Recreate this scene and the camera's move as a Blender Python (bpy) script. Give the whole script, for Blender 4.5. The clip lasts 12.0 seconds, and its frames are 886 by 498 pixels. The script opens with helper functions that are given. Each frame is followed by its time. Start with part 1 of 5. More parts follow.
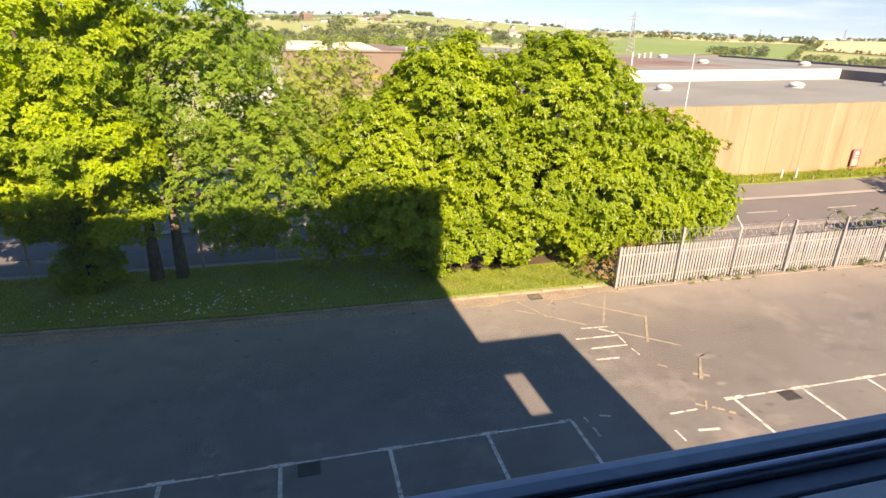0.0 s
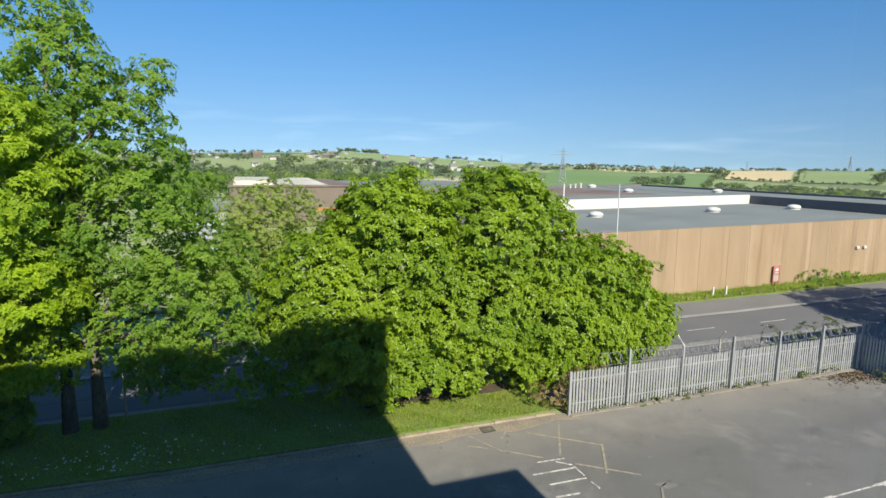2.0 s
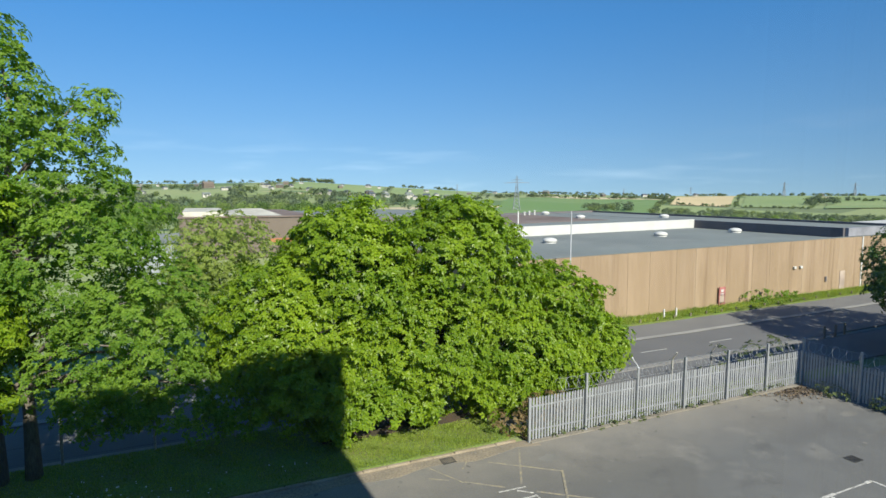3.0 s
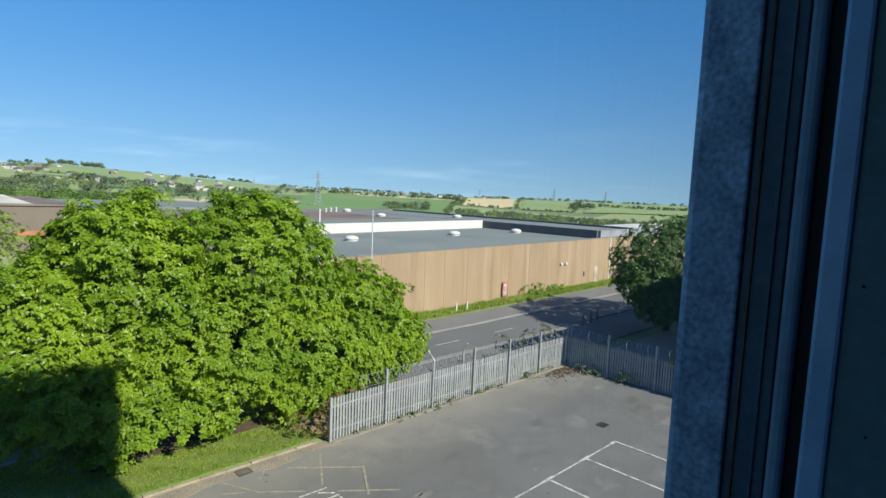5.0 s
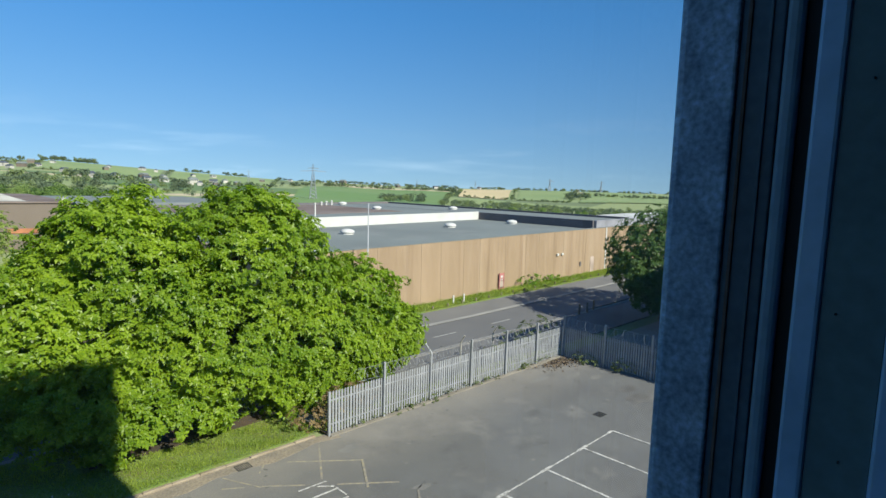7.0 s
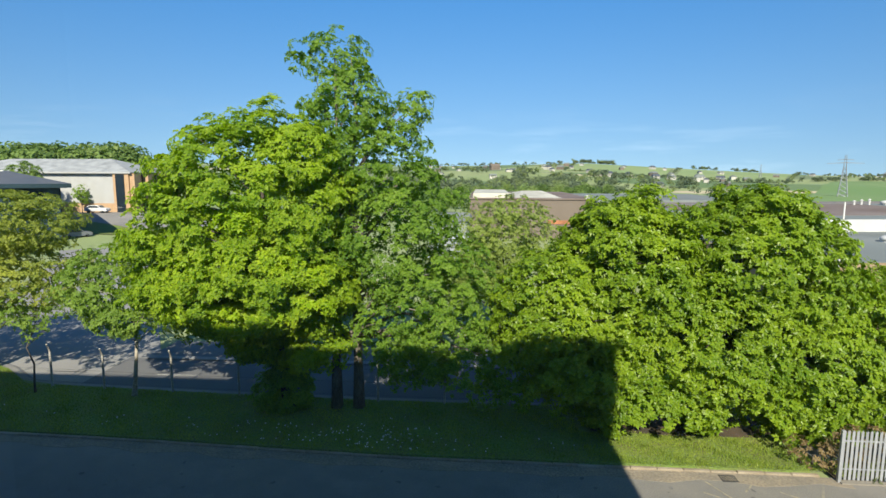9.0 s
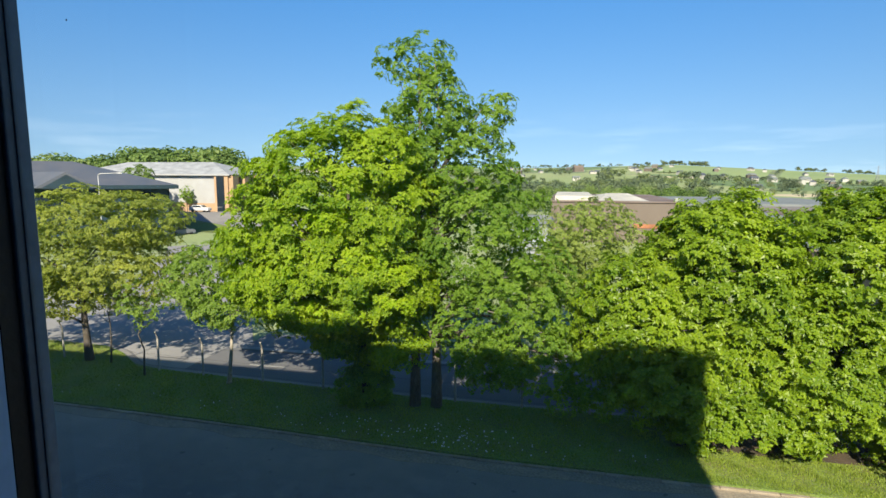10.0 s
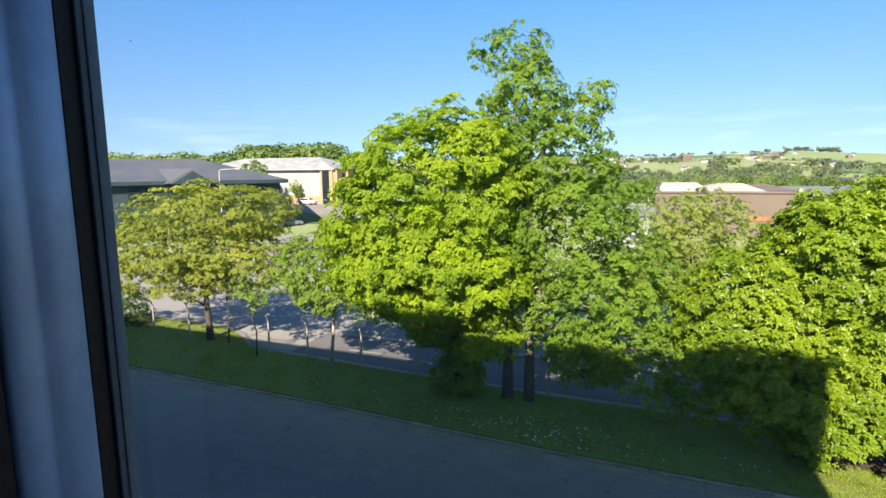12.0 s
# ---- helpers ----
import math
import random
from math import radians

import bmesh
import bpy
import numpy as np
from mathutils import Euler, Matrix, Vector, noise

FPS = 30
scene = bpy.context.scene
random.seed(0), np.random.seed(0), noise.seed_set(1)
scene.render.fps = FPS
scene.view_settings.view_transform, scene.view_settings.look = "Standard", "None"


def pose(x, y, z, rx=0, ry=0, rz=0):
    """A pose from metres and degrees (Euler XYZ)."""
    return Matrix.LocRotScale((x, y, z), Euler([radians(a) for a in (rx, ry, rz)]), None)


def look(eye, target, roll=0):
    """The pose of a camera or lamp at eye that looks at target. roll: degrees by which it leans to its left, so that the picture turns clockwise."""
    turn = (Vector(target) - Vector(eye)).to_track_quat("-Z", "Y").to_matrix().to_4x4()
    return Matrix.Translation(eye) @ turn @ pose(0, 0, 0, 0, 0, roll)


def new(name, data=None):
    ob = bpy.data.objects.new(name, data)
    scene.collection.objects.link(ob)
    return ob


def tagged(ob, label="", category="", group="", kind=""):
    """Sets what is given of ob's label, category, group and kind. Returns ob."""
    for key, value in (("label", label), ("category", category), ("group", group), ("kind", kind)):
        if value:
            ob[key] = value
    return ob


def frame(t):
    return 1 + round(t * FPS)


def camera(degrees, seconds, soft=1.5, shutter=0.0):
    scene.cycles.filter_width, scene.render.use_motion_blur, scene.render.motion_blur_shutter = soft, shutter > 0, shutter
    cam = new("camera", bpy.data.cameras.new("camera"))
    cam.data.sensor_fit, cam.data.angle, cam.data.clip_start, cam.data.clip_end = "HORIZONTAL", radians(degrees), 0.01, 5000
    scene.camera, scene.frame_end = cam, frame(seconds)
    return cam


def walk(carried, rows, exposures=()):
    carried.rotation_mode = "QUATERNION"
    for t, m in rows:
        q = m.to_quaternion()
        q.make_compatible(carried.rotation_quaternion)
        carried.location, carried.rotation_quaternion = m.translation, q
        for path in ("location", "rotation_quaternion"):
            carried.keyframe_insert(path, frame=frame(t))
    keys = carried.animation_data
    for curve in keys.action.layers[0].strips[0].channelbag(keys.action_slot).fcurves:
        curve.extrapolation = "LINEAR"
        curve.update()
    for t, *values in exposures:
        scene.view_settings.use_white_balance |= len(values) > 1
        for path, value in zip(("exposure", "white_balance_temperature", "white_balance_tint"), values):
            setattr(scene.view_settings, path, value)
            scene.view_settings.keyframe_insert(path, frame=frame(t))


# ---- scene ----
cam = camera(77.3, 12.0)

# ---- camera ----
ROWS = [
    (0, (0.514, 0.599, 9.903), (0.976, 2.399, 9.163), 1.3),
    (0.5, (0.59, 0.754, 9.944), (0.91, 2.672, 9.478), 4.0),
    (1, (0.665, 0.829, 9.964), (1.003, 2.753, 9.535), 1.8),
    (1.5, (0.72, 0.848, 9.972), (1.252, 2.739, 9.595), 0.2),
    (2, (0.744, 0.858, 9.978), (1.407, 2.72, 9.676), 0.6),
    (2.5, (0.777, 0.866, 9.982), (1.534, 2.703, 9.754), 0.9),
    (3, (0.796, 0.868, 9.987), (1.606, 2.685, 9.787), -0.0),
    (3.5, (0.818, 0.85, 9.991), (1.788, 2.589, 9.804), 0.2),
    (3.7, (0.808, 0.859, 9.995), (1.871, 2.544, 9.812), 0.5),
    (5.3, (0.728, 0.849, 10.132), (2.143, 2.247, 9.927), 2.3),
    (5.5, (0.734, 0.837, 10.137), (2.156, 2.228, 9.928), 2.1),
    (6, (0.736, 0.844, 10.147), (2.167, 2.224, 9.93), 2.0),
    (6.5, (0.752, 0.858, 10.156), (2.19, 2.231, 9.934), 1.8),
    (6.7, (0.752, 0.853, 10.159), (2.19, 2.225, 9.936), 1.8),
    (8.3, (0.679, 0.703, 10.228), (1.167, 2.624, 9.966), 0.1),
    (8.5, (0.652, 0.671, 10.235), (0.918, 2.636, 9.971), 0.1),
    (9, (0.585, 0.62, 10.252), (0.444, 2.597, 9.985), 0.2),
    (9.5, (0.58, 0.599, 10.259), (0.293, 2.56, 9.994), 0.1),
    (10, (0.583, 0.593, 10.262), (0.158, 2.53, 10.001), 0.2),
    (10.5, (0.582, 0.595, 10.261), (0.101, 2.52, 10.01), 0.3),
    (11, (0.582, 0.585, 10.262), (0.086, 2.509, 10.025), 0.3),
    (11.5, (0.569, 0.564, 10.261), (-0.077, 2.444, 10.047), 0.9),
    (12, (0.71, 0.587, 10.264), (-0.045, 2.417, 9.976), -0.6),
]
PATH = [(t, look(eye, target, roll)) for t, eye, target, roll in ROWS]
EXPOSURES = [(0.0, 1.54, 9300, 28), (0.5, 1.25, 8700, 22), (1.2, 1.05, 7400, 14), (2.5, 0.68, 6400, 6), (6.5, 0.66, 6200, 4), (9.0, 0.78, 6600, 6), (11.0, 1.0, 7100, 10), (11.5, 1.0, 7200, 11), (12.0, 1.32, 7200, 14)]
walk(cam, PATH, EXPOSURES)

# ---- sky and sun ----
SUN_EL, SUN_AZ = 36.0, 3.0          # the sun stands behind the building, almost square to its long wall
world = bpy.data.worlds.new("sky")
scene.world = world
world.use_nodes = True
wn = world.node_tree.nodes
sky = wn.new("ShaderNodeTexSky")
sky.sky_type = "NISHITA"
sky.sun_disc = False
sky.sun_elevation, sky.sun_rotation = radians(SUN_EL), radians(180 - SUN_AZ)
sky.altitude, sky.air_density, sky.dust_density, sky.ozone_density = 50, 1.0, 0.05, 3.0
aim, lift, level = wn.new("ShaderNodeTexCoord"), wn.new("ShaderNodeMapping"), wn.new("ShaderNodeVectorMath")
lift.inputs["Location"].default_value, lift.inputs["Scale"].default_value = (0, 0, 0.12), (1, 1, 0.7)   # a thin haze: the sky pales only close to the horizon
level.operation = "NORMALIZE"
world.node_tree.links.new(aim.outputs["Generated"], lift.inputs["Vector"])
world.node_tree.links.new(lift.outputs["Vector"], level.inputs[0])
world.node_tree.links.new(level.outputs["Vector"], sky.inputs["Vector"])
wn["Background"].inputs["Strength"].default_value = 0.06
tone = wn.new("ShaderNodeHueSaturation")
tone.inputs["Saturation"].default_value = 1.08
world.node_tree.links.new(sky.outputs["Color"], tone.inputs["Color"])
tint = wn.new("ShaderNodeMix")
tint.data_type, tint.blend_type = "RGBA", "MULTIPLY"
tint.inputs["Factor"].default_value = 1.0
height, rise_, haze = wn.new("ShaderNodeSeparateXYZ"), wn.new("ShaderNodeMapRange"), wn.new("ShaderNodeMix")
world.node_tree.links.new(aim.outputs["Generated"], height.inputs["Vector"])
rise_.inputs["From Min"].default_value, rise_.inputs["From Max"].default_value = 0.0, 0.28
world.node_tree.links.new(height.outputs["Z"], rise_.inputs["Value"])
haze.data_type = "RGBA"                                       # pale haze low down, deep blue above
haze.inputs["A"].default_value, haze.inputs["B"].default_value = (1.17, 1.14, 1.13, 1), (0.7, 1.19, 1.5, 1)
world.node_tree.links.new(rise_.outputs["Result"], haze.inputs["Factor"])
stretch_, wisp, thin_, low_, veil_, cloud = wn.new("ShaderNodeMapping"), wn.new("ShaderNodeTexNoise"), wn.new("ShaderNodeMapRange"), wn.new("ShaderNodeMapRange"), wn.new("ShaderNodeMath"), wn.new("ShaderNodeMix")
stretch_.inputs["Scale"].default_value = (1, 1, 9)            # thin wisps of cloud over the far hills
world.node_tree.links.new(aim.outputs["Generated"], stretch_.inputs["Vector"])
world.node_tree.links.new(stretch_.outputs["Vector"], wisp.inputs["Vector"])
wisp.inputs["Scale"].default_value, wisp.inputs["Detail"].default_value, wisp.inputs["Roughness"].default_value = 5.0, 6, 0.6
thin_.inputs["From Min"].default_value, thin_.inputs["From Max"].default_value, thin_.inputs["To Max"].default_value = 0.52, 0.74, 0.65
world.node_tree.links.new(wisp.outputs["Fac"], thin_.inputs["Value"])
low_.inputs["From Min"].default_value, low_.inputs["From Max"].default_value = 0.13, 0.05
world.node_tree.links.new(height.outputs["Z"], low_.inputs["Value"])
veil_.operation = "MULTIPLY"
world.node_tree.links.new(thin_.outputs["Result"], veil_.inputs[0])
world.node_tree.links.new(low_.outputs["Result"], veil_.inputs[1])
cloud.data_type = "RGBA"
cloud.inputs["B"].default_value = (1.75, 1.5, 1.4, 1)
world.node_tree.links.new(veil_.outputs["Value"], cloud.inputs["Factor"])
world.node_tree.links.new(haze.outputs["Result"], cloud.inputs["A"])
world.node_tree.links.new(cloud.outputs["Result"], tint.inputs["B"])
world.node_tree.links.new(tone.outputs["Color"], tint.inputs["A"])
world.node_tree.links.new(tint.outputs["Result"], wn["Background"].inputs["Color"])
sun_data = bpy.data.lights.new("sun", "SUN")
sun_data.energy, sun_data.angle, sun_data.color = 5.0, radians(0.53), (1.0, 0.92, 0.78)
sun = new("sun", sun_data)
sx = math.tan(radians(SUN_AZ))
sun.matrix_world = look((sx * 50, -50, 50 * math.tan(radians(SUN_EL))), (0, 0, 0))


# ---- materials ----
def material(name, color, rough=0.8, metal=0.0, spread=0.25, scale=6.0, fine=60.0, bump=0.2, dist=0.01, second=None, spec=0.4, island=0.0, obj=0.0, stretch=(1, 1, 1)):
    """A surface with broad stains, fine grain and relief. second: the colour of the stains."""
    m = bpy.data.materials.new(name)
    m.use_nodes = True
    n, ln = m.node_tree.nodes, m.node_tree.links
    b = n["Principled BSDF"]
    tc = n.new("ShaderNodeTexCoord")
    mp = n.new("ShaderNodeMapping")
    mp.inputs["Scale"].default_value = stretch
    geo = n.new("ShaderNodeNewGeometry")
    ln.new(geo.outputs["Position"], mp.inputs["Vector"])
    big = n.new("ShaderNodeTexNoise")
    big.inputs["Scale"].default_value, big.inputs["Detail"].default_value, big.inputs["Roughness"].default_value = scale * 0.1, 6, 0.6
    sm = n.new("ShaderNodeTexNoise")
    sm.inputs["Scale"].default_value, sm.inputs["Detail"].default_value = fine, 3
    for k in (big, sm):
        ln.new(mp.outputs["Vector"], k.inputs["Vector"])
    second = second or tuple(c * 0.6 for c in color)
    ramp = n.new("ShaderNodeValToRGB")
    ramp.color_ramp.elements[0].position, ramp.color_ramp.elements[1].position = 0.35, 0.68
    ln.new(big.outputs["Fac"], ramp.inputs["Fac"])
    mix = n.new("ShaderNodeMix")
    mix.data_type = "RGBA"
    mix.inputs["A"].default_value, mix.inputs["B"].default_value = (*color, 1), (*second, 1)
    ln.new(ramp.outputs["Color"], mix.inputs["Factor"])
    hsv = n.new("ShaderNodeHueSaturation")
    ln.new(mix.outputs["Result"], hsv.inputs["Color"])
    val = n.new("ShaderNodeMapRange")
    val.inputs["From Min"].default_value, val.inputs["From Max"].default_value = 0.25, 0.75
    val.inputs["To Min"].default_value, val.inputs["To Max"].default_value = 1 - spread, 1 + spread
    ln.new(sm.outputs["Fac"], val.inputs["Value"])
    last = val.outputs["Result"]
    for amount, socket in ((island, geo.outputs["Random Per Island"]), (obj, None)):
        if amount:
            if socket is None:
                socket = n.new("ShaderNodeObjectInfo").outputs["Random"]
            r = n.new("ShaderNodeMapRange")
            r.inputs["To Min"].default_value, r.inputs["To Max"].default_value = 1 - amount, 1 + amount
            ln.new(socket, r.inputs["Value"])
            mul = n.new("ShaderNodeMath")
            mul.operation = "MULTIPLY"
            ln.new(last, mul.inputs[0])
            ln.new(r.outputs["Result"], mul.inputs[1])
            last = mul.outputs["Value"]
    ln.new(last, hsv.inputs["Value"])
    ln.new(hsv.outputs["Color"], b.inputs["Base Color"])
    b.inputs["Roughness"].default_value, b.inputs["Metallic"].default_value, b.inputs["Specular IOR Level"].default_value = rough, metal, spec
    if bump:
        bp = n.new("ShaderNodeBump")
        bp.inputs["Strength"].default_value, bp.inputs["Distance"].default_value = bump, dist
        ln.new(sm.outputs["Fac"], bp.inputs["Height"])
        ln.new(bp.outputs["Normal"], b.inputs["Normal"])
    return m


def leaf_material(name, color, young, translucent=0.42, rough=0.55, spec=0.3):
    """Leaves: each its own tint between two greens, shining a little and letting light through."""
    m = bpy.data.materials.new(name)
    m.use_nodes = True
    n, ln = m.node_tree.nodes, m.node_tree.links
    b = n["Principled BSDF"]
    geo = n.new("ShaderNodeNewGeometry")
    big = n.new("ShaderNodeTexNoise")
    big.inputs["Scale"].default_value, big.inputs["Detail"].default_value = 0.5, 4
    ln.new(geo.outputs["Position"], big.inputs["Vector"])
    add = n.new("ShaderNodeMath")
    add.operation = "MULTIPLY_ADD"
    ln.new(geo.outputs["Random Per Island"], add.inputs[0])
    add.inputs[1].default_value = 0.55
    sub = n.new("ShaderNodeMapRange")
    sub.inputs["From Min"].default_value, sub.inputs["From Max"].default_value = 0.35, 0.7
    sub.inputs["To Min"].default_value, sub.inputs["To Max"].default_value = 0.0, 0.5
    ln.new(big.outputs["Fac"], sub.inputs["Value"])
    ln.new(sub.outputs["Result"], add.inputs[2])
    mix = n.new("ShaderNodeMix")
    mix.data_type = "RGBA"
    mix.inputs["A"].default_value, mix.inputs["B"].default_value = (*color, 1), (*young, 1)
    ln.new(add.outputs["Value"], mix.inputs["Factor"])
    ln.new(mix.outputs["Result"], b.inputs["Base Color"])
    b.inputs["Roughness"].default_value, b.inputs["Specular IOR Level"].default_value = rough, spec
    tr = n.new("ShaderNodeBsdfTranslucent")
    gain = n.new("ShaderNodeHueSaturation")
    gain.inputs["Value"].default_value, gain.inputs["Saturation"].default_value = 1.5, 1.1
    ln.new(mix.outputs["Result"], gain.inputs["Color"])
    ln.new(gain.outputs["Color"], tr.inputs["Color"])
    ms = n.new("ShaderNodeMixShader")
    ms.inputs["Fac"].default_value = translucent
    ln.new(b.outputs["BSDF"], ms.inputs[1])
    ln.new(tr.outputs["BSDF"], ms.inputs[2])
    ln.new(ms.outputs["Shader"], n["Material Output"].inputs["Surface"])
    return m


M_ASPHALT = material("car_park_asphalt", (0.15, 0.149, 0.143), 0.9, spread=0.3, scale=3.2, fine=28, bump=0.4, dist=0.008, second=(0.108, 0.107, 0.105))


def weathered(m, dust, scale, lo, hi, most, offset=0.0, stretch=(1, 1, 1)):
    """Lays ragged patches of dust, repair or damp over a material."""
    n, ln = m.node_tree.nodes, m.node_tree.links
    hsv = [k for k in n if k.type == "HUE_SAT"][0]
    under = hsv.inputs["Color"].links[0].from_socket
    geo, mp, noise, rng_, mix = n.new("ShaderNodeNewGeometry"), n.new("ShaderNodeMapping"), n.new("ShaderNodeTexNoise"), n.new("ShaderNodeMapRange"), n.new("ShaderNodeMix")
    mp.inputs["Location"].default_value, mp.inputs["Scale"].default_value = (offset, offset * 2, 0), stretch
    noise.inputs["Scale"].default_value, noise.inputs["Detail"].default_value, noise.inputs["Roughness"].default_value = scale, 8, 0.68
    rng_.inputs["From Min"].default_value, rng_.inputs["From Max"].default_value, rng_.inputs["To Max"].default_value = lo, hi, most
    mix.data_type = "RGBA"
    mix.inputs["B"].default_value = (*dust, 1)
    ln.new(geo.outputs["Position"], mp.inputs["Vector"])
    ln.new(mp.outputs["Vector"], noise.inputs["Vector"])
    ln.new(noise.outputs["Fac"], rng_.inputs["Value"])
    ln.new(rng_.outputs["Result"], mix.inputs["Factor"])
    ln.new(under, mix.inputs["A"])
    ln.new(mix.outputs["Result"], hsv.inputs["Color"])


weathered(M_ASPHALT, (0.245, 0.233, 0.21), 0.32, 0.52, 0.68, 0.8)
weathered(M_ASPHALT, (0.115, 0.11, 0.102), 0.1, 0.5, 0.58, 0.55, 53.0)
weathered(M_ASPHALT, (0.085, 0.082, 0.08), 0.55, 0.56, 0.7, 0.6, 31.0)


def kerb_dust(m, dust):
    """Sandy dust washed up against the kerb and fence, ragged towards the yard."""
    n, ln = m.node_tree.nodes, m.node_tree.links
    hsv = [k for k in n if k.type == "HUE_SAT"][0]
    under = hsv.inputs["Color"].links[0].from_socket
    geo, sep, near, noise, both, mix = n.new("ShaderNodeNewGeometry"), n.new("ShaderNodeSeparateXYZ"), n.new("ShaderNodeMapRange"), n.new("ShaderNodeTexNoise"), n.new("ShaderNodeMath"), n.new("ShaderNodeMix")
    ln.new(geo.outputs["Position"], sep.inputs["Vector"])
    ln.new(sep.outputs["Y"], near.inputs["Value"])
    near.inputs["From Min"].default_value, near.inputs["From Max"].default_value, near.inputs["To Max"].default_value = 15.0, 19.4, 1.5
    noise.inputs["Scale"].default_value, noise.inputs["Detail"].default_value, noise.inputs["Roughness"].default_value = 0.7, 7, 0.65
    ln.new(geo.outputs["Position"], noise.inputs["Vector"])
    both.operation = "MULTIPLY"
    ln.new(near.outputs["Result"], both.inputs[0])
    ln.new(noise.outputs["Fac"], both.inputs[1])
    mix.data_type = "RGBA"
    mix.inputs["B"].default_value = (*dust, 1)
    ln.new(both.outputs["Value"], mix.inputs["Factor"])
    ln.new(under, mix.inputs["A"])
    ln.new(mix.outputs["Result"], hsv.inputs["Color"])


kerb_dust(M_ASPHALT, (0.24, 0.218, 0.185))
M_ROAD = material("road_asphalt", (0.145, 0.143, 0.142), 0.88, spread=0.14, scale=1.5, fine=40, bump=0.3, dist=0.006, second=(0.11, 0.109, 0.109))
M_PATH = material("footpath_asphalt", (0.245, 0.232, 0.215), 0.9, spread=0.15, scale=3, fine=40, second=(0.17, 0.165, 0.158))
M_FOOTWAY = material("footway_asphalt", (0.175, 0.17, 0.163), 0.9, spread=0.15, scale=3, fine=40, second=(0.14, 0.137, 0.132))
M_KERB = material("kerb_concrete", (0.31, 0.26, 0.19), 0.9, spread=0.25, scale=8, fine=30, second=(0.21, 0.165, 0.11), obj=0.18)
M_EDGING = material("grey_edging_concrete", (0.25, 0.225, 0.185), 0.9, spread=0.25, scale=8, fine=30, second=(0.17, 0.15, 0.12))
M_CHANNEL = material("pale_channel_concrete", (0.3, 0.29, 0.27), 0.9, spread=0.2, scale=8, fine=30, second=(0.22, 0.215, 0.2))
# litter brown, darkened to stand for the deep shade in the tree's hollows
M_EARTH = material("darkened_litter_earth", (0.055, 0.045, 0.028), 0.95, spread=0.35, scale=9, fine=25, bump=0.6, dist=0.03, second=(0.095, 0.065, 0.04))
M_TURF = material("turf", (0.14, 0.21, 0.04), 0.95, spread=0.4, scale=6, fine=14, bump=0.7, dist=0.05, second=(0.14, 0.15, 0.045))
M_LINE = material("white_road_paint", (0.62, 0.6, 0.56), 0.75, spread=0.2, scale=50, fine=22, second=(0.33, 0.315, 0.29))
M_WORN = material("worn_road_paint", (0.36, 0.355, 0.34), 0.8, spread=0.3, scale=50, fine=20, second=(0.2, 0.2, 0.195))
M_YELLOW = material("faded_yellow_paint", (0.35, 0.295, 0.185), 0.85, spread=0.25, scale=60, fine=12, second=(0.2, 0.187, 0.165))
M_GALV = material("galvanised_steel", (0.36, 0.37, 0.385), 0.6, 0.3, spread=0.15, scale=20, fine=50, bump=0.1, second=(0.28, 0.29, 0.3), obj=0.1)
M_PEBBLE = material("pebbledash_panel", (0.315, 0.23, 0.15), 0.95, spread=0.2, scale=7, fine=22, bump=0.5, dist=0.012, second=(0.268, 0.194, 0.122), obj=0.06, stretch=(1, 1, 0.3))
M_FELT = material("grey_roof_felt", (0.185, 0.205, 0.195), 0.9, spread=0.12, scale=1.5, fine=12, second=(0.15, 0.165, 0.158))
M_BROWNFELT = material("brown_roof", (0.13, 0.09, 0.07), 0.9, spread=0.2, scale=1.2, fine=8, second=(0.2, 0.16, 0.14))
M_WHITE = material("white_cladding", (0.52, 0.52, 0.5), 0.6, spread=0.06, scale=6, fine=8, second=(0.48, 0.47, 0.44))
# dark cladding; also paints the shade on the factory's side upstand
M_CLADSHADE = material("dark_clad_and_shade", (0.1, 0.1, 0.11), 0.7, spread=0.15, scale=3, fine=8, second=(0.15, 0.13, 0.13))
M_BARK = material("bark", (0.1, 0.085, 0.068), 0.95, spread=0.4, scale=14, fine=18, bump=0.8, dist=0.03, second=(0.055, 0.045, 0.035), stretch=(1, 1, 0.3))
M_GREYBARK = material("grey_bark", (0.17, 0.15, 0.12), 0.95, spread=0.35, scale=14, fine=18, bump=0.7, dist=0.02, second=(0.1, 0.088, 0.07), stretch=(1, 1, 0.3))
M_BIRCH = material("pale_bark", (0.5, 0.46, 0.38), 0.9, spread=0.3, scale=20, fine=14, bump=0.5, second=(0.22, 0.18, 0.14))
M_SLATE = material("dark_slate_roof", (0.066, 0.08, 0.105), 0.75, spread=0.15, scale=3, fine=6, second=(0.095, 0.1, 0.115))
M_TEAL = material("dark_teal_fascia", (0.018, 0.042, 0.055), 0.5, spread=0.1, scale=3)
M_BRICK = material("orange_brick", (0.44, 0.29, 0.17), 0.9, spread=0.2, scale=6, fine=12, second=(0.37, 0.24, 0.14))
M_REDBROWN = material("red_brown_brick", (0.17, 0.138, 0.112), 0.9, spread=0.12, scale=4, fine=12, second=(0.145, 0.115, 0.092))
M_PANE = material("dark_window_pane", (0.02, 0.03, 0.04), 0.1, spread=0.1, bump=0, spec=0.6)
M_RENDER = material("wall_render", (0.55, 0.52, 0.46), 0.9, spread=0.1, scale=4, fine=20)
M_PLASTER = material("interior_plaster", (0.7, 0.7, 0.68), 0.9, spread=0.04, scale=3, fine=40, bump=0.05)
M_CARPET = material("grey_carpet", (0.12, 0.12, 0.13), 1.0, spread=0.25, scale=5, fine=120)
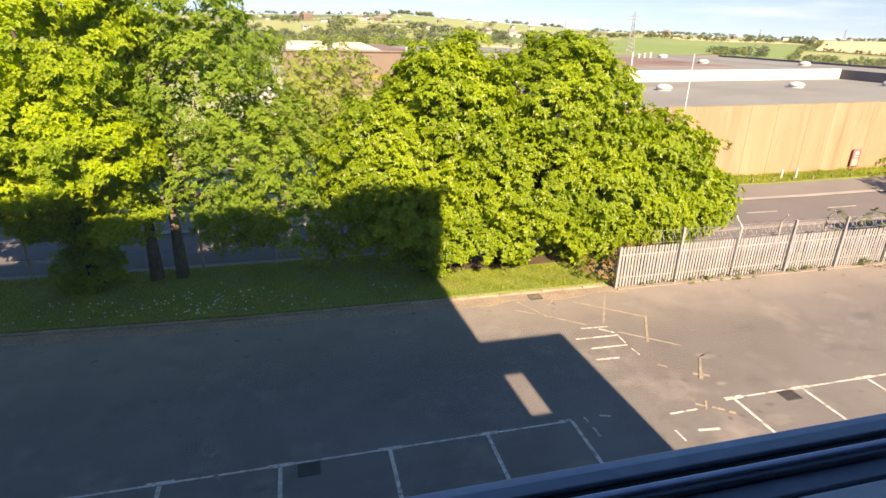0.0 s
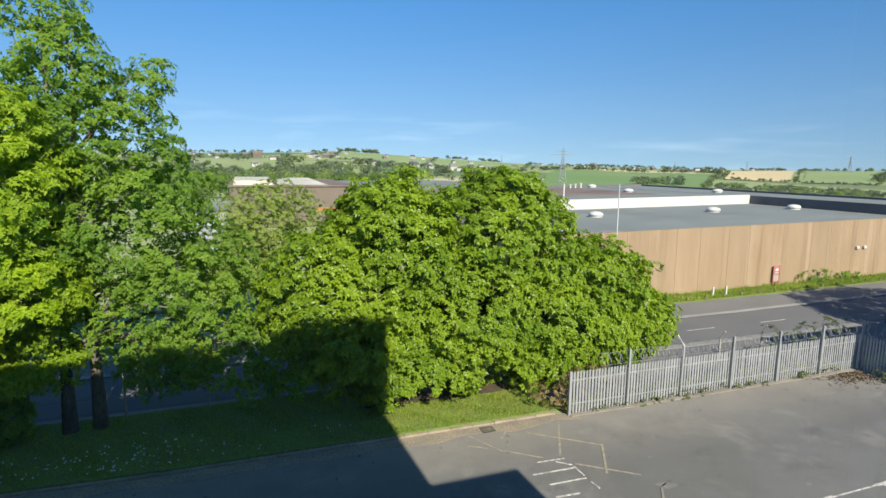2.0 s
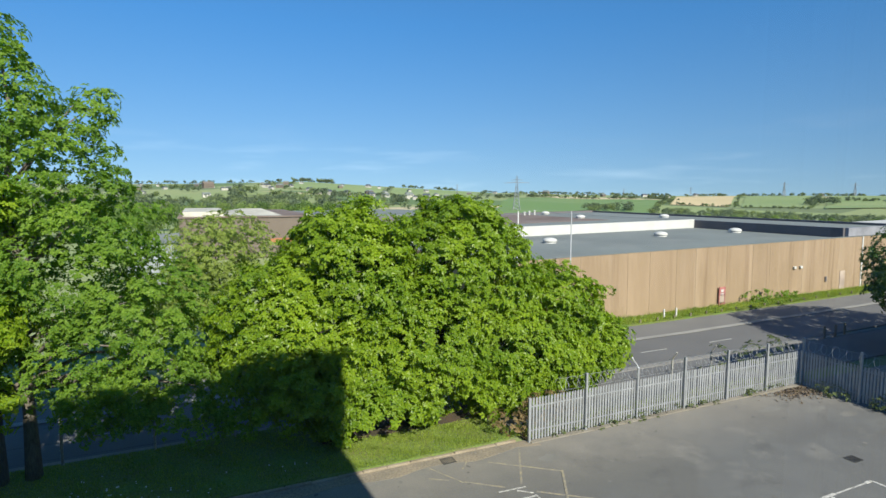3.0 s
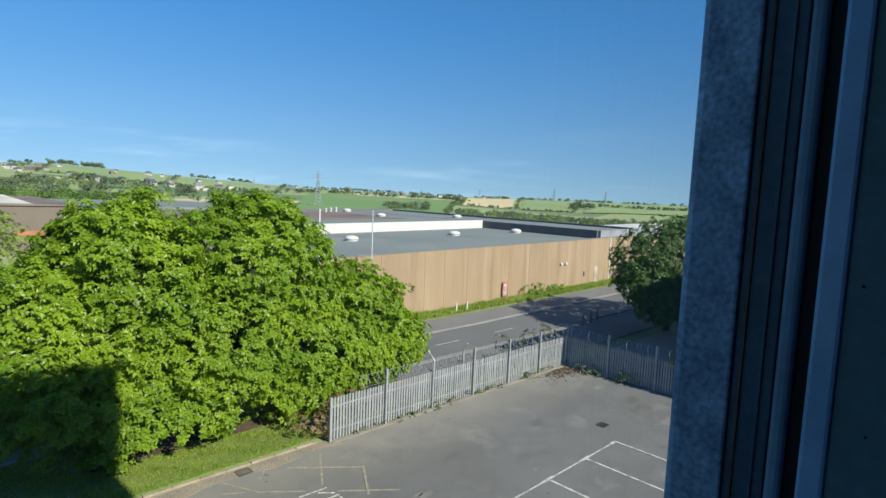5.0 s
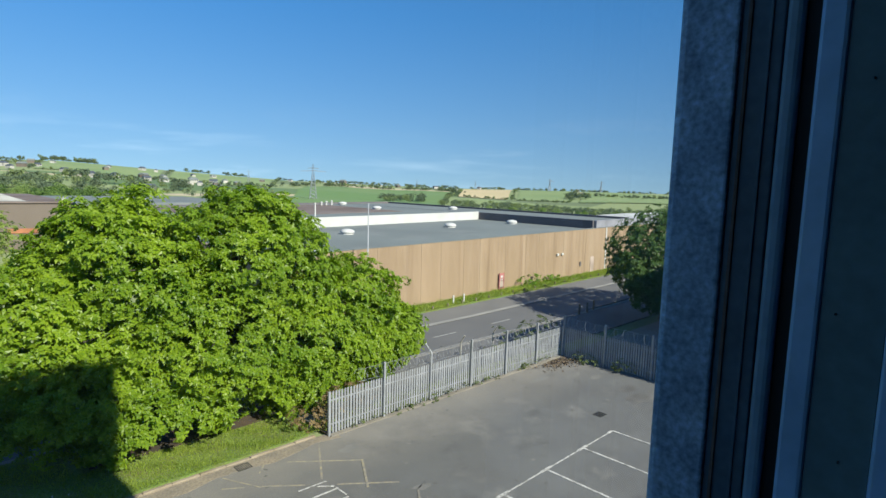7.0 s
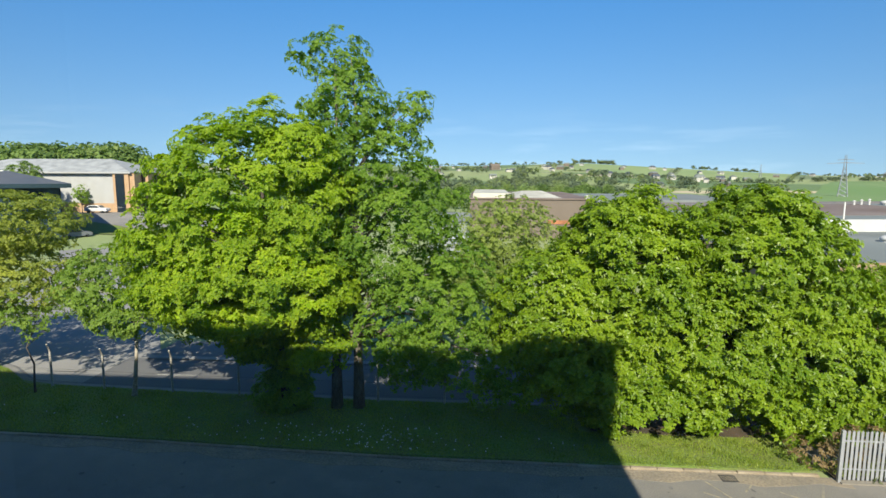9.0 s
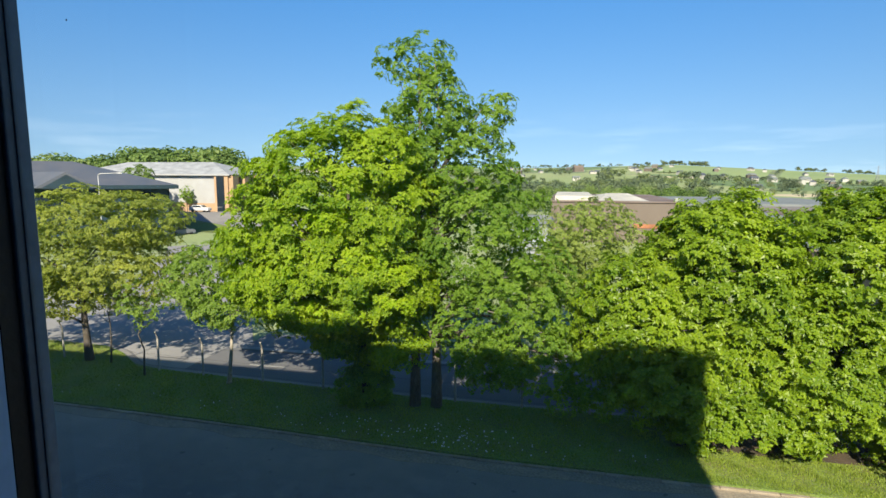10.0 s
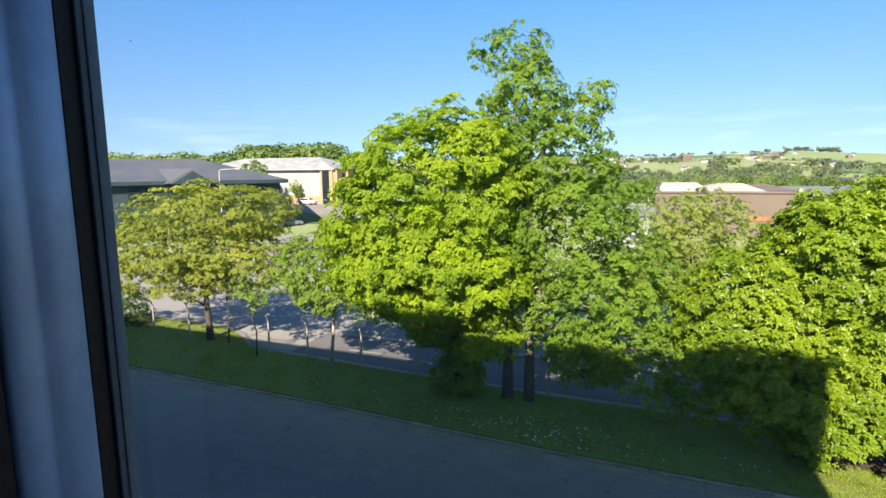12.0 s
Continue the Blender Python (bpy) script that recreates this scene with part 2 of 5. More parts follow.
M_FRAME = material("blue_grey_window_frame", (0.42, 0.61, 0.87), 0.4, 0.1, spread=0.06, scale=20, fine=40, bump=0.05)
M_FRAMEDARK = material("dark_window_profile", (0.095, 0.14, 0.185), 0.5, spread=0.15, scale=25, fine=60, bump=0.1)
M_REVEAL = material("slate_reveal_lining", (0.16, 0.24, 0.26), 0.55, spread=0.12, scale=20, fine=50, bump=0.08)
# frame blue dimmed to paint the shade of the recessed sash; sill reuses it
M_SASHDIM = material("dimmed_frame_blue", (0.28, 0.39, 0.5), 0.5, spread=0.08, scale=20, fine=40, bump=0.05)
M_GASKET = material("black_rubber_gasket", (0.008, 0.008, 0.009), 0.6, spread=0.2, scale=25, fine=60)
M_ZINC = material("spangled_zinc_strip", (0.38, 0.48, 0.62), 0.6, 0.2, spread=0.4, scale=120, fine=110, bump=0.2, dist=0.002, second=(0.2, 0.26, 0.36))
M_BEAD = material("brown_sealant", (0.16, 0.11, 0.09), 0.8, spread=0.2, scale=30)
M_SILL = material("white_sill", (0.75, 0.75, 0.74), 0.4, spread=0.03, scale=6, fine=50, bump=0.03)
M_PINKDOOR = material("pale_door_paint", (0.45, 0.36, 0.3), 0.7, spread=0.1, scale=10)
M_RED = material("red_sign_paint", (0.42, 0.16, 0.15), 0.5, spread=0.1, scale=10)
M_IRON = material("cast_iron", (0.08, 0.077, 0.073), 0.7, 0.4, spread=0.3, scale=20)
M_CONCRETE = material("concrete_post", (0.42, 0.4, 0.36), 0.9, spread=0.2, scale=14, fine=30, second=(0.28, 0.26, 0.22))
M_TIMBER = material("grey_timber", (0.2, 0.17, 0.13), 0.9, spread=0.3, scale=14, fine=30)
weathered(M_PEBBLE, (0.19, 0.13, 0.08), 1.1, 0.53, 0.66, 0.75, 7.0, (1, 1, 0.03))
weathered(M_PEBBLE, (0.37, 0.285, 0.2), 0.9, 0.55, 0.72, 0.6, 19.0, (1, 1, 0.05))
weathered(M_LINE, (0.19, 0.182, 0.165), 3.5, 0.53, 0.6, 0.85)
weathered(M_LINE, (0.19, 0.182, 0.165), 16.0, 0.56, 0.64, 0.7, 5.0)
weathered(M_YELLOW, (0.2, 0.185, 0.16), 3.0, 0.48, 0.58, 0.9, 3.0)
weathered(M_TURF, (0.2, 0.17, 0.07), 0.9, 0.5, 0.68, 0.45)
weathered(M_FELT, (0.26, 0.265, 0.25), 0.16, 0.54, 0.7, 0.5)
L_LIME = leaf_material("broad_leaves", (0.108, 0.2, 0.011), (0.3, 0.405, 0.024), 0.45, 0.42, 0.4)
L_MAPLE = leaf_material("maple_leaves", (0.115, 0.225, 0.014), (0.37, 0.48, 0.028), 0.5)
L_YOUNG = leaf_material("young_maple_leaves", (0.22, 0.36, 0.015), (0.42, 0.52, 0.024), 0.5)
L_ASH = leaf_material("sycamore_leaves", (0.085, 0.185, 0.02), (0.26, 0.38, 0.046), 0.5)
L_SORBUS = leaf_material("rowan_leaves", (0.12, 0.18, 0.03), (0.41, 0.44, 0.075), 0.45)
L_BIRCH = leaf_material("young_leaves", (0.13, 0.22, 0.035), (0.28, 0.39, 0.07), 0.5)
L_THIN = leaf_material("bronze_leaves", (0.18, 0.24, 0.05), (0.33, 0.4, 0.1), 0.5)
L_SIDE = leaf_material("deep_green_leaves", (0.045, 0.095, 0.02), (0.1, 0.17, 0.035), 0.35, 0.45, 0.4)
L_DARK = leaf_material("dark_ivy_leaves", (0.025, 0.06, 0.012), (0.06, 0.12, 0.02), 0.25)
L_GRASS = leaf_material("grass_blades", (0.11, 0.19, 0.02), (0.31, 0.37, 0.055), 0.3, 0.6, 0.3)
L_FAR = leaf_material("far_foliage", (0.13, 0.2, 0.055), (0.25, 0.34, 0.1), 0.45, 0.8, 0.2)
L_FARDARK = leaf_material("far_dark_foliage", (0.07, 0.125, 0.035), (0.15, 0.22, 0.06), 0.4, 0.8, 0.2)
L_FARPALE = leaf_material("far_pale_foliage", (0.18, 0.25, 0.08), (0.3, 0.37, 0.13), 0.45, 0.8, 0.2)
# the two hill greens are greyed: distance haze mixed into the leaf colour
L_HAZEDARK = leaf_material("hazed_dark_foliage", (0.095, 0.125, 0.08), (0.16, 0.2, 0.115), 0.35, 0.8, 0.1)
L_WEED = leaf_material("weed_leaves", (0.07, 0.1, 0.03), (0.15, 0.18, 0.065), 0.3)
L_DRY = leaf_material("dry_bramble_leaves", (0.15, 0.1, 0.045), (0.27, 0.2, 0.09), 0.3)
L_HILLHAZE = leaf_material("hazed_hill_foliage", (0.15, 0.19, 0.085), (0.27, 0.32, 0.14), 0.45, 0.8, 0.1)


# ---- mesh helpers ----
def link(name, bm, mat, parent=None, label="", smooth=False):
    me = bpy.data.meshes.new(name)
    bm.to_mesh(me)
    bm.free()
    me.materials.append(mat)
    if smooth:
        me.polygons.foreach_set("use_smooth", [True] * len(me.polygons))
    ob = new(name, me)
    ob.parent = parent
    if label:
        tagged(ob, label)
    return ob


def part(name, bm, mat, parent, label="", smooth=False):
    return link(name, bm, mat, parent, label, smooth)


def thing(name, label, category, at=(0, 0, 0), rz=0, group="", kind=""):
    ob = new(name)
    ob.matrix_world = pose(*at, 0, 0, rz)
    return tagged(ob, label, category, group, kind)


def boxes(*spans, bevel=0.0):
    """A bmesh of boxes, each (x0, x1, y0, y1, z0, z1)."""
    bm = bmesh.new()
    for x0, x1, y0, y1, z0, z1 in spans:
        m = Matrix.LocRotScale(((x0 + x1) / 2, (y0 + y1) / 2, (z0 + z1) / 2), None, (x1 - x0, y1 - y0, z1 - z0))
        bmesh.ops.create_cube(bm, size=1, matrix=m)
    if bevel:
        bmesh.ops.bevel(bm, geom=list(bm.edges), offset=bevel, segments=2, affect="EDGES", profile=0.5)
    return bm


def tube(points, radii, sides=8, bm=None):
    """A tapered tube along points."""
    bm = bm or bmesh.new()
    rings = []
    pts = [Vector(p) for p in points]
    for i, p in enumerate(pts):
        d = (pts[min(i + 1, len(pts) - 1)] - pts[max(i - 1, 0)]).normalized()
        side = d.orthogonal().normalized() if abs(d.z) < 0.9 else Vector((1, 0, 0)).cross(d).normalized()
        up = d.cross(side)
        rings.append([bm.verts.new(p + float(radii[i]) * (math.cos(a) * side + math.sin(a) * up)) for a in (2 * math.pi * k / sides for k in range(sides))])
    for a, b in zip(rings, rings[1:]):
        for k in range(sides):
            bm.faces.new((a[k], a[(k + 1) % sides], b[(k + 1) % sides], b[k]))
    bm.faces.new(rings[0][::-1])
    bm.faces.new(rings[-1])
    return bm


def prism(outline, y0, y1):
    """An outline of (x, z) drawn out from y0 to y1."""
    bm = bmesh.new()
    a = [bm.verts.new((x, y0, z)) for x, z in outline]
    b = [bm.verts.new((x, y1, z)) for x, z in outline]
    bm.faces.new(a)
    bm.faces.new(b[::-1])
    for k in range(len(a)):
        j = (k + 1) % len(a)
        bm.faces.new((a[j], a[k], b[k], b[j]))
    bmesh.ops.recalc_face_normals(bm, faces=bm.faces)
    return bm


def raw_mesh(name, verts, faces, mat, parent=None, label="", smooth=False):
    me = bpy.data.meshes.new(name)
    k = len(faces[0])
    me.vertices.add(len(verts))
    me.vertices.foreach_set("co", np.asarray(verts, np.float32).ravel())
    faces = np.asarray(faces, np.int32)
    me.loops.add(faces.size)
    me.loops.foreach_set("vertex_index", faces.ravel())
    me.polygons.add(len(faces))
    me.polygons.foreach_set("loop_start", np.arange(0, faces.size, k, dtype=np.int32))
    me.update(calc_edges=True)
    me.materials.append(mat)
    me.polygons.foreach_set("use_smooth", [smooth] * len(me.polygons))
    ob = new(name, me)
    ob.parent = parent
    if label:
        tagged(ob, label)
    return ob


def unit(v):
    return v / np.maximum(np.linalg.norm(v, axis=1, keepdims=True), 1e-6)


def leaves(centres, normals, size, rng, wide=0.75, droop=0.5):
    """Folded four-cornered leaves at centres, facing normals, their tips hanging."""
    n = len(centres)
    nn = unit(normals + rng.normal(0, 0.45, (n, 3)))
    tip = rng.normal(0, 1, (n, 3)) - np.array([0, 0, droop * 2])
    tip = unit(tip - nn * np.sum(tip * nn, 1, keepdims=True))
    side = np.cross(nn, tip)
    s = size * rng.uniform(0.65, 1.25, (n, 1))
    base = centres - tip * s * 0.5
    end = centres + tip * s * 0.5 - nn * s * 0.12
    lift = nn * s * 0.1
    mid = centres - tip * s * 0.08
    verts = np.stack([base, mid + side * s * wide / 2 + lift, end, mid - side * s * wide / 2 + lift], 1).reshape(-1, 3)
    i = np.arange(n)[:, None] * 4
    faces = np.concatenate([i + np.array([[0, 1, 2]]), i + np.array([[0, 2, 3]])], 1).reshape(-1, 3)
    return verts, faces


def rosettes(centres, axes, size, rng, k=6, wide=0.66, droop=0.45, spread=0.3):
    """Twig ends: k folded leaves fan out from each centre about its axis, their tips hanging."""
    n = len(centres)
    ax = unit(axes + rng.normal(0, spread, (n, 3)))
    u = np.cross(ax, rng.normal(0, 1, (n, 3)))
    u = unit(u)
    w = np.cross(ax, u)
    t = (np.arange(k)[None, :] + rng.uniform(-0.35, 0.35, (n, k))) * 2 * np.pi / k
    d = u[:, None] * np.cos(t)[..., None] + w[:, None] * np.sin(t)[..., None] + ax[:, None] * rng.uniform(0.0, 0.5, (n, k, 1)) - np.array([0, 0, droop]) * rng.uniform(0.4, 1.3, (n, k, 1))
    d = unit(d.reshape(-1, 3))
    a = np.repeat(ax, k, 0)
    nn = unit(a - d * np.sum(a * d, 1, keepdims=True) + rng.normal(0, 0.12, (n * k, 3)))
    side = np.cross(nn, d)
    s = size * rng.uniform(0.6, 1.2, (n * k, 1)) * np.repeat(rng.uniform(0.8, 1.15, (n, 1)), k, 0)
    base = np.repeat(centres, k, 0) + d * s * 0.12
    mid = base + d * s * 0.42
    end = base + d * s - nn * s * 0.14
    lift = nn * s * 0.1
    v = np.stack([base, mid + side * s * wide / 2 + lift, end, mid - side * s * wide / 2 + lift], 1).reshape(-1, 3)
    i = np.arange(n * k)[:, None] * 4
    f = np.concatenate([i + np.array([[0, 1, 2]]), i + np.array([[0, 2, 3]])], 1).reshape(-1, 3)
    return v, f


def crown(name, balls, clusters, per, leaf, radius, mat, parent, rng, flat=0.6, label="", fill=0.25, low=0.3, droop=0.5, holes=()):
    """A crown of leaf clusters that sit on lumpy balls (cx, cy, cz, rx, ry, rz), denser outside, with gaps between."""
    balls = np.asarray(balls, float)
    area = balls[:, 3] * balls[:, 5] + balls[:, 4] * balls[:, 5] + balls[:, 3] * balls[:, 4]
    pick = rng.choice(len(balls), clusters * 2, p=area / area.sum())
    d = unit(rng.normal(0, 1, (clusters * 2, 3)))
    depth = np.where(rng.uniform(size=clusters * 2) < fill, rng.uniform(0.4, 0.8, clusters * 2), rng.uniform(0.84, 1.04, clusters * 2))
    lump = 1 + 0.1 * np.sin(d[:, 0] * 7 + pick) * np.sin(d[:, 2] * 8 + 2 * pick) + 0.05 * np.sin(d[:, 1] * 13 + d[:, 2] * 11)
    c = balls[pick, :3] + d * balls[pick, 3:] * (depth * lump)[:, None]
    inside = np.zeros(len(c), bool)
    for k, b in enumerate(balls):
        q = np.sum(((c - b[:3]) / b[3:]) ** 2, 1)
        inside |= (q < 0.42) & (pick != k)
    for h in holes:
        inside |= np.sum(((c - np.array(h[:3])) / h[3]) ** 2, 1) < 1
    keep = ~inside & (c[:, 2] > low)
    c, d = c[keep][:clusters], d[keep][:clusters]
    m = len(c)
    per = max(3, per // 6)
    r = radius * rng.uniform(0.6, 1.3, (m, 1))
    o = unit(rng.normal(0, 1, (m * per, 3)) + np.repeat(d, per, 0) * 0.7 + np.array([0, 0, 0.45]))
    rr = np.repeat(r, per, 0) * rng.uniform(0.55, 1.0, (m * per, 1))
    p = np.repeat(c, per, 0) + o * rr * np.array([1, 1, flat])
    normal = o * 0.6 + np.repeat(d, per, 0) * 0.5 + np.array([0, 0, 0.4])
    p[:, 2] = np.maximum(p[:, 2], low * 0.6)
    v, f = rosettes(p, normal, leaf, rng, droop=droop * 0.6)
    return raw_mesh(name, v, f, mat, parent, label), c


def limbs(base, top, radius, targets, rng, bm=None, sides=7, lean=0.15, forks=14):
    """A tapered trunk with limbs that reach for some of the targets."""
    base, top = np.array(base, float), np.array(top, float)
    pts = [base + (top - base) * s + np.array([rng.normal(0, lean) * s, rng.normal(0, lean) * s, 0]) for s in np.linspace(0, 1, 7)]
    pts[0] = base
    radii = [radius * (1.25 if i == 0 else 1.0) * (1 - 0.85 * i / 6) for i in range(7)]
    bm = tube(pts, radii, sides, bm)
    if len(targets):
        for k in rng.choice(len(targets), min(forks, len(targets)), replace=False):
            t = targets[k]
            s = np.clip((t[2] - base[2]) / max(top[2] - base[2], 0.1) * 0.75, 0.22, 0.9)
            i = int(s * 6)
            p0 = pts[i] + (pts[min(i + 1, 6)] - pts[i]) * (s * 6 - i)
            mid = p0 + (t - p0) * 0.5 + np.array([0, 0, 0.1 * np.linalg.norm(t - p0)]) + rng.normal(0, 0.12, 3)
            r0 = radius * (1 - 0.85 * s) * 0.55
            tube([p0, mid, p0 + (t - p0) * 0.95], [r0, r0 * 0.6, r0 * 0.22], 5, bm)
    return bm


def tree(name, label, base, top, radius, balls, clusters, per, leaf, lump, mat, bark=None, seed=1, flat=0.6, forks=14, lean=0.15, fill=0.25, low=0.3, stems=1, group="", holes=(), droop=0.5):
    rng = np.random.default_rng(seed)
    ob = thing(name, label, "tree", base, group=group)
    rel = [(b[0] - base[0], b[1] - base[1], b[2] - base[2], *b[3:]) for b in balls]
    _, c = crown("crown", rel, clusters, per, leaf, lump, mat, ob, rng, flat, fill=fill, low=low, droop=droop, holes=[(h[0] - base[0], h[1] - base[1], h[2] - base[2], h[3]) for h in holes])
    bm = None
    for k in range(stems):
        off = 0.0 if stems == 1 else (k - (stems - 1) / 2) * 0.95
        bm = limbs((off, 0.1 * k, -0.1), (top[0] - base[0] + off * 0.6, top[1] - base[1], top[2] - base[2]), radius, c, rng, bm, lean=lean, forks=forks)
    part("trunk", bm, bark or M_BARK, ob, smooth=True)
    return ob


# ---- ground ----
def horizon(az):
    """The height in degrees of the skyline, by degrees to the right of the building's normal."""
    return np.interp(az, [-180, -70, -50, -32, -10, 0, 10, 19, 29, 44, 58, 75, 180], [0.3, 0.9, 1.0, 1.0, 0.8, 0.9, 1.15, 0.6, 0.05, -0.25, -0.2, -0.2, 0.3])


def terrain(x, y):
    r = np.hypot(x, y)
    az = np.degrees(np.arctan2(x, y))
    ridge = 10 + 1500 * np.tan(np.radians(horizon(az)))
    s = np.clip((r - 130) / 1370, 0, 1)
    wave = 2.5 * np.sin(x * 0.011 + 1) * np.sin(y * 0.009) + 1.6 * np.sin(x * 0.027) * np.sin(y * 0.023 + 2)
    z = ridge * s ** 1.5 - 42 * s * (1 - s) ** 3 + wave * np.clip(s * 5, 0, 1) * np.clip((1 - s) * 4, 0, 1)
    bank = 2.4 * np.clip((r - 109) / 14, 0, 1) * np.clip(1 - s * 3, 0, 1) * np.clip((-20 - az) / 6, 0, 1) * np.clip((az + 80) / 6, 0, 1)
    z = z + bank
    return np.where(r > 1500, ridge - (r - 1500) * 0.02, z) - 0.05


def ground():
    ring = np.concatenate([[0.0, 40, 80, 110, 130], np.geomspace(145, 1500, 46), [1560, 1700, 2000, 2600, 3500]])
    turn = np.radians(np.arange(0, 360, 1.5))
    v = np.array([(r * math.sin(a), r * math.cos(a), 0) for r in ring for a in turn])
    v[:, 2] = terrain(v[:, 0], v[:, 1])
    k = len(turn)
    f = [(i * k + j, i * k + (j + 1) % k, (i + 1) * k + (j + 1) % k, (i + 1) * k + j) for i in range(len(ring) - 1) for j in range(k)]
    return tagged(raw_mesh("ground", v, [q[::-1] for q in f], M_FIELDS, smooth=True), "rolling green fields and rough grass reaching the horizon", "ground", kind="structure")


def fields_material():
    m = material("fields", (0.1, 0.15, 0.035), 0.95, spread=0.12, scale=0.05, fine=1.2, bump=0, second=(0.14, 0.17, 0.05))
    n, ln = m.node_tree.nodes, m.node_tree.links
    geo = n.new("ShaderNodeNewGeometry")
    cell = n.new("ShaderNodeTexVoronoi")
    cell.inputs["Scale"].default_value = 0.0062
    ln.new(geo.outputs["Position"], cell.inputs["Vector"])
    sep = n.new("ShaderNodeSeparateColor")
    ln.new(cell.outputs["Color"], sep.inputs["Color"])
    # field colours kept greyish, so distance haze is part of the paint
    ramp = n.new("ShaderNodeValToRGB")
    ramp.color_ramp.interpolation = "CONSTANT"
    e = ramp.color_ramp.elements
    e[0].position, e[0].color = 0.0, (0.12, 0.18, 0.07, 1)
    e[1].position, e[1].color = 0.25, (0.23, 0.28, 0.115, 1)
    for pos, col in ((0.45, (0.15, 0.185, 0.085, 1)), (0.68, (0.25, 0.29, 0.125, 1)), (0.935, (0.47, 0.4, 0.25, 1))):
        k = e.new(pos)
        k.color = col
    ln.new(sep.outputs["Red"], ramp.inputs["Fac"])
    hsv = [k for k in n if k.type == "HUE_SAT"][0]
    ln.new(ramp.outputs["Color"], hsv.inputs["Color"])
    return m


M_FIELDS = fields_material()
ground()


def rise(x):
    return max(0.0, x - 33) * 0.0125


def strip(name, xs, lo, hi, z0, z1, mat, label, category="ground", kind="structure", far=False):
    """A slab between two lines of y over x, from z0 to z1; beyond the car park the land rises gently eastwards."""
    v, f = [], []
    for x in xs:
        up = rise(x) if far else 0.0
        v += [(x, lo(x), z0), (x, lo(x), z1 + up), (x, hi(x), z1 + up), (x, hi(x), z0)]
    for i in range(len(xs) - 1):
        a, b = i * 4, i * 4 + 4
        for k in range(4):
            j = (k + 1) % 4
            f.append((a + k, b + k, b + j, a + j))
    e = len(v) - 4
    f += [(0, 1, 2, 3), (e + 3, e + 2, e + 1, e)]
    ob = raw_mesh(name, v, f, mat)
    return tagged(ob, label, category, kind=kind)


def kerb_y(x):
    return float(np.interp(x, [-60, -25, -18.8, -12.3, -6.9, -2.5, 4, 60], [20.6, 20.15, 20.05, 19.85, 19.55, 19.35, 19.3, 19.1]))


def fence_line(x):
    return float(np.interp(x, [-60, -34, -28, -21, -12, -4, 12], [25.4, 25.4, 25.2, 24.4, 24.0, 23.8, 23.8]))


def back_y(x):
    """The road's near edge, which turns away to the junction."""
    return float(np.interp(x, [-60, -30, -26, -24, -21.5, -12, -4, 12], [27.4, 27.4, 27.2, 26.3, 24.5, 24.0, 23.8, 23.8]))


XS = [float(x) for x in range(-60, 61, 2)]
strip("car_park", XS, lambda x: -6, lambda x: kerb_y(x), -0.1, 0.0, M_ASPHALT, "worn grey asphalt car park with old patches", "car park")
strip("road", [-140.0, *XS, 140.0], lambda x: back_y(x) + 0.9, lambda x: float(np.interp(x, [-36, -30], [42, 29.3])), -0.1, 0.0, M_ROAD, "grey asphalt road with a dashed centre line", "road", far=True)
strip("pavement_far", [-18.0, 0.0, 33.0, 60.0, 140.0], lambda x: 29.45, lambda x: 32.4, -0.1, 0.05, M_FOOTWAY, "grey asphalt footpath along the road", "pavement", far=True)
strip("verge_far", [4.0, 33.0, 60.0, 140.0], lambda x: 32.42, lambda x: 34.58, -0.1, 0.13, M_TURF, "rough grass verge below the factory wall", "verge", far=True)
strip("grass_bank", XS[:37], lambda x: kerb_y(x) + 0.16, lambda x: back_y(x) + 0.5, -0.1, 0.12, M_TURF, "strip of mown grass between car park and road", "verge")
strip("footway_near", XS[:60], lambda x: back_y(x) + 0.52, lambda x: back_y(x) + 0.9, -0.1, 0.06, M_PATH, "narrow kerbed edge of the road", "pavement")



# lighter than the road asphalt: sunshine on the junction is put into the colour
M_JUNCTION = material("sunlit_pale_asphalt", (0.27, 0.26, 0.245), 0.9, spread=0.14, scale=1.5, fine=40, second=(0.22, 0.213, 0.205))
strip("junction", [-60.0, -50.0, -40.0, -36.0, -30.0, -26.0, -24.0, -21.5, -19.0], lambda x: back_y(x) + 1.1, lambda x: float(np.interp(x, [-36, -19], [41.5, 29.25])), -0.09, 0.009, M_JUNCTION, "pale worn asphalt of the road junction, lightened for the sun on it", "road")


def side_road():
    """The road that leaves the junction and bends up between the units."""
    pts = [(-24, 29.3), (-32, 44), (-42, 62), (-52, 80), (-60, 92), (-68, 98)]
    wide = [17, 11, 10, 14, 30, 36]
    v = []
    for (x, y), w in zip(pts, wide):
        for sx_, z in ((-0.6, -0.1), (-0.6, 0.004), (0.4, 0.004), (0.4, -0.1)):
            v.append((x + sx_ * w, y + (0.0 if y < 30 else sx_ * w * 0.4), z))
    f = []
    for i in range(len(pts) - 1):
        a, b = i * 4, i * 4 + 4
        f += [(a + k, b + k, b + (k + 1) % 4, a + (k + 1) % 4) for k in range(4)]
    tagged(raw_mesh("side_road", v, f, M_JUNCTION), "pale asphalt side road leaving the junction, lightened for the sun on it", "road", kind="structure")


side_road()

# ---- the building that the camera looks out of ----
WY0, WY1 = 0.92, 1.21        # inner and outer face of the window wall
OX0, OX1, OZ0, OZ1 = -0.19, 1.66, 9.20, 11.15
ROOF = 18.3


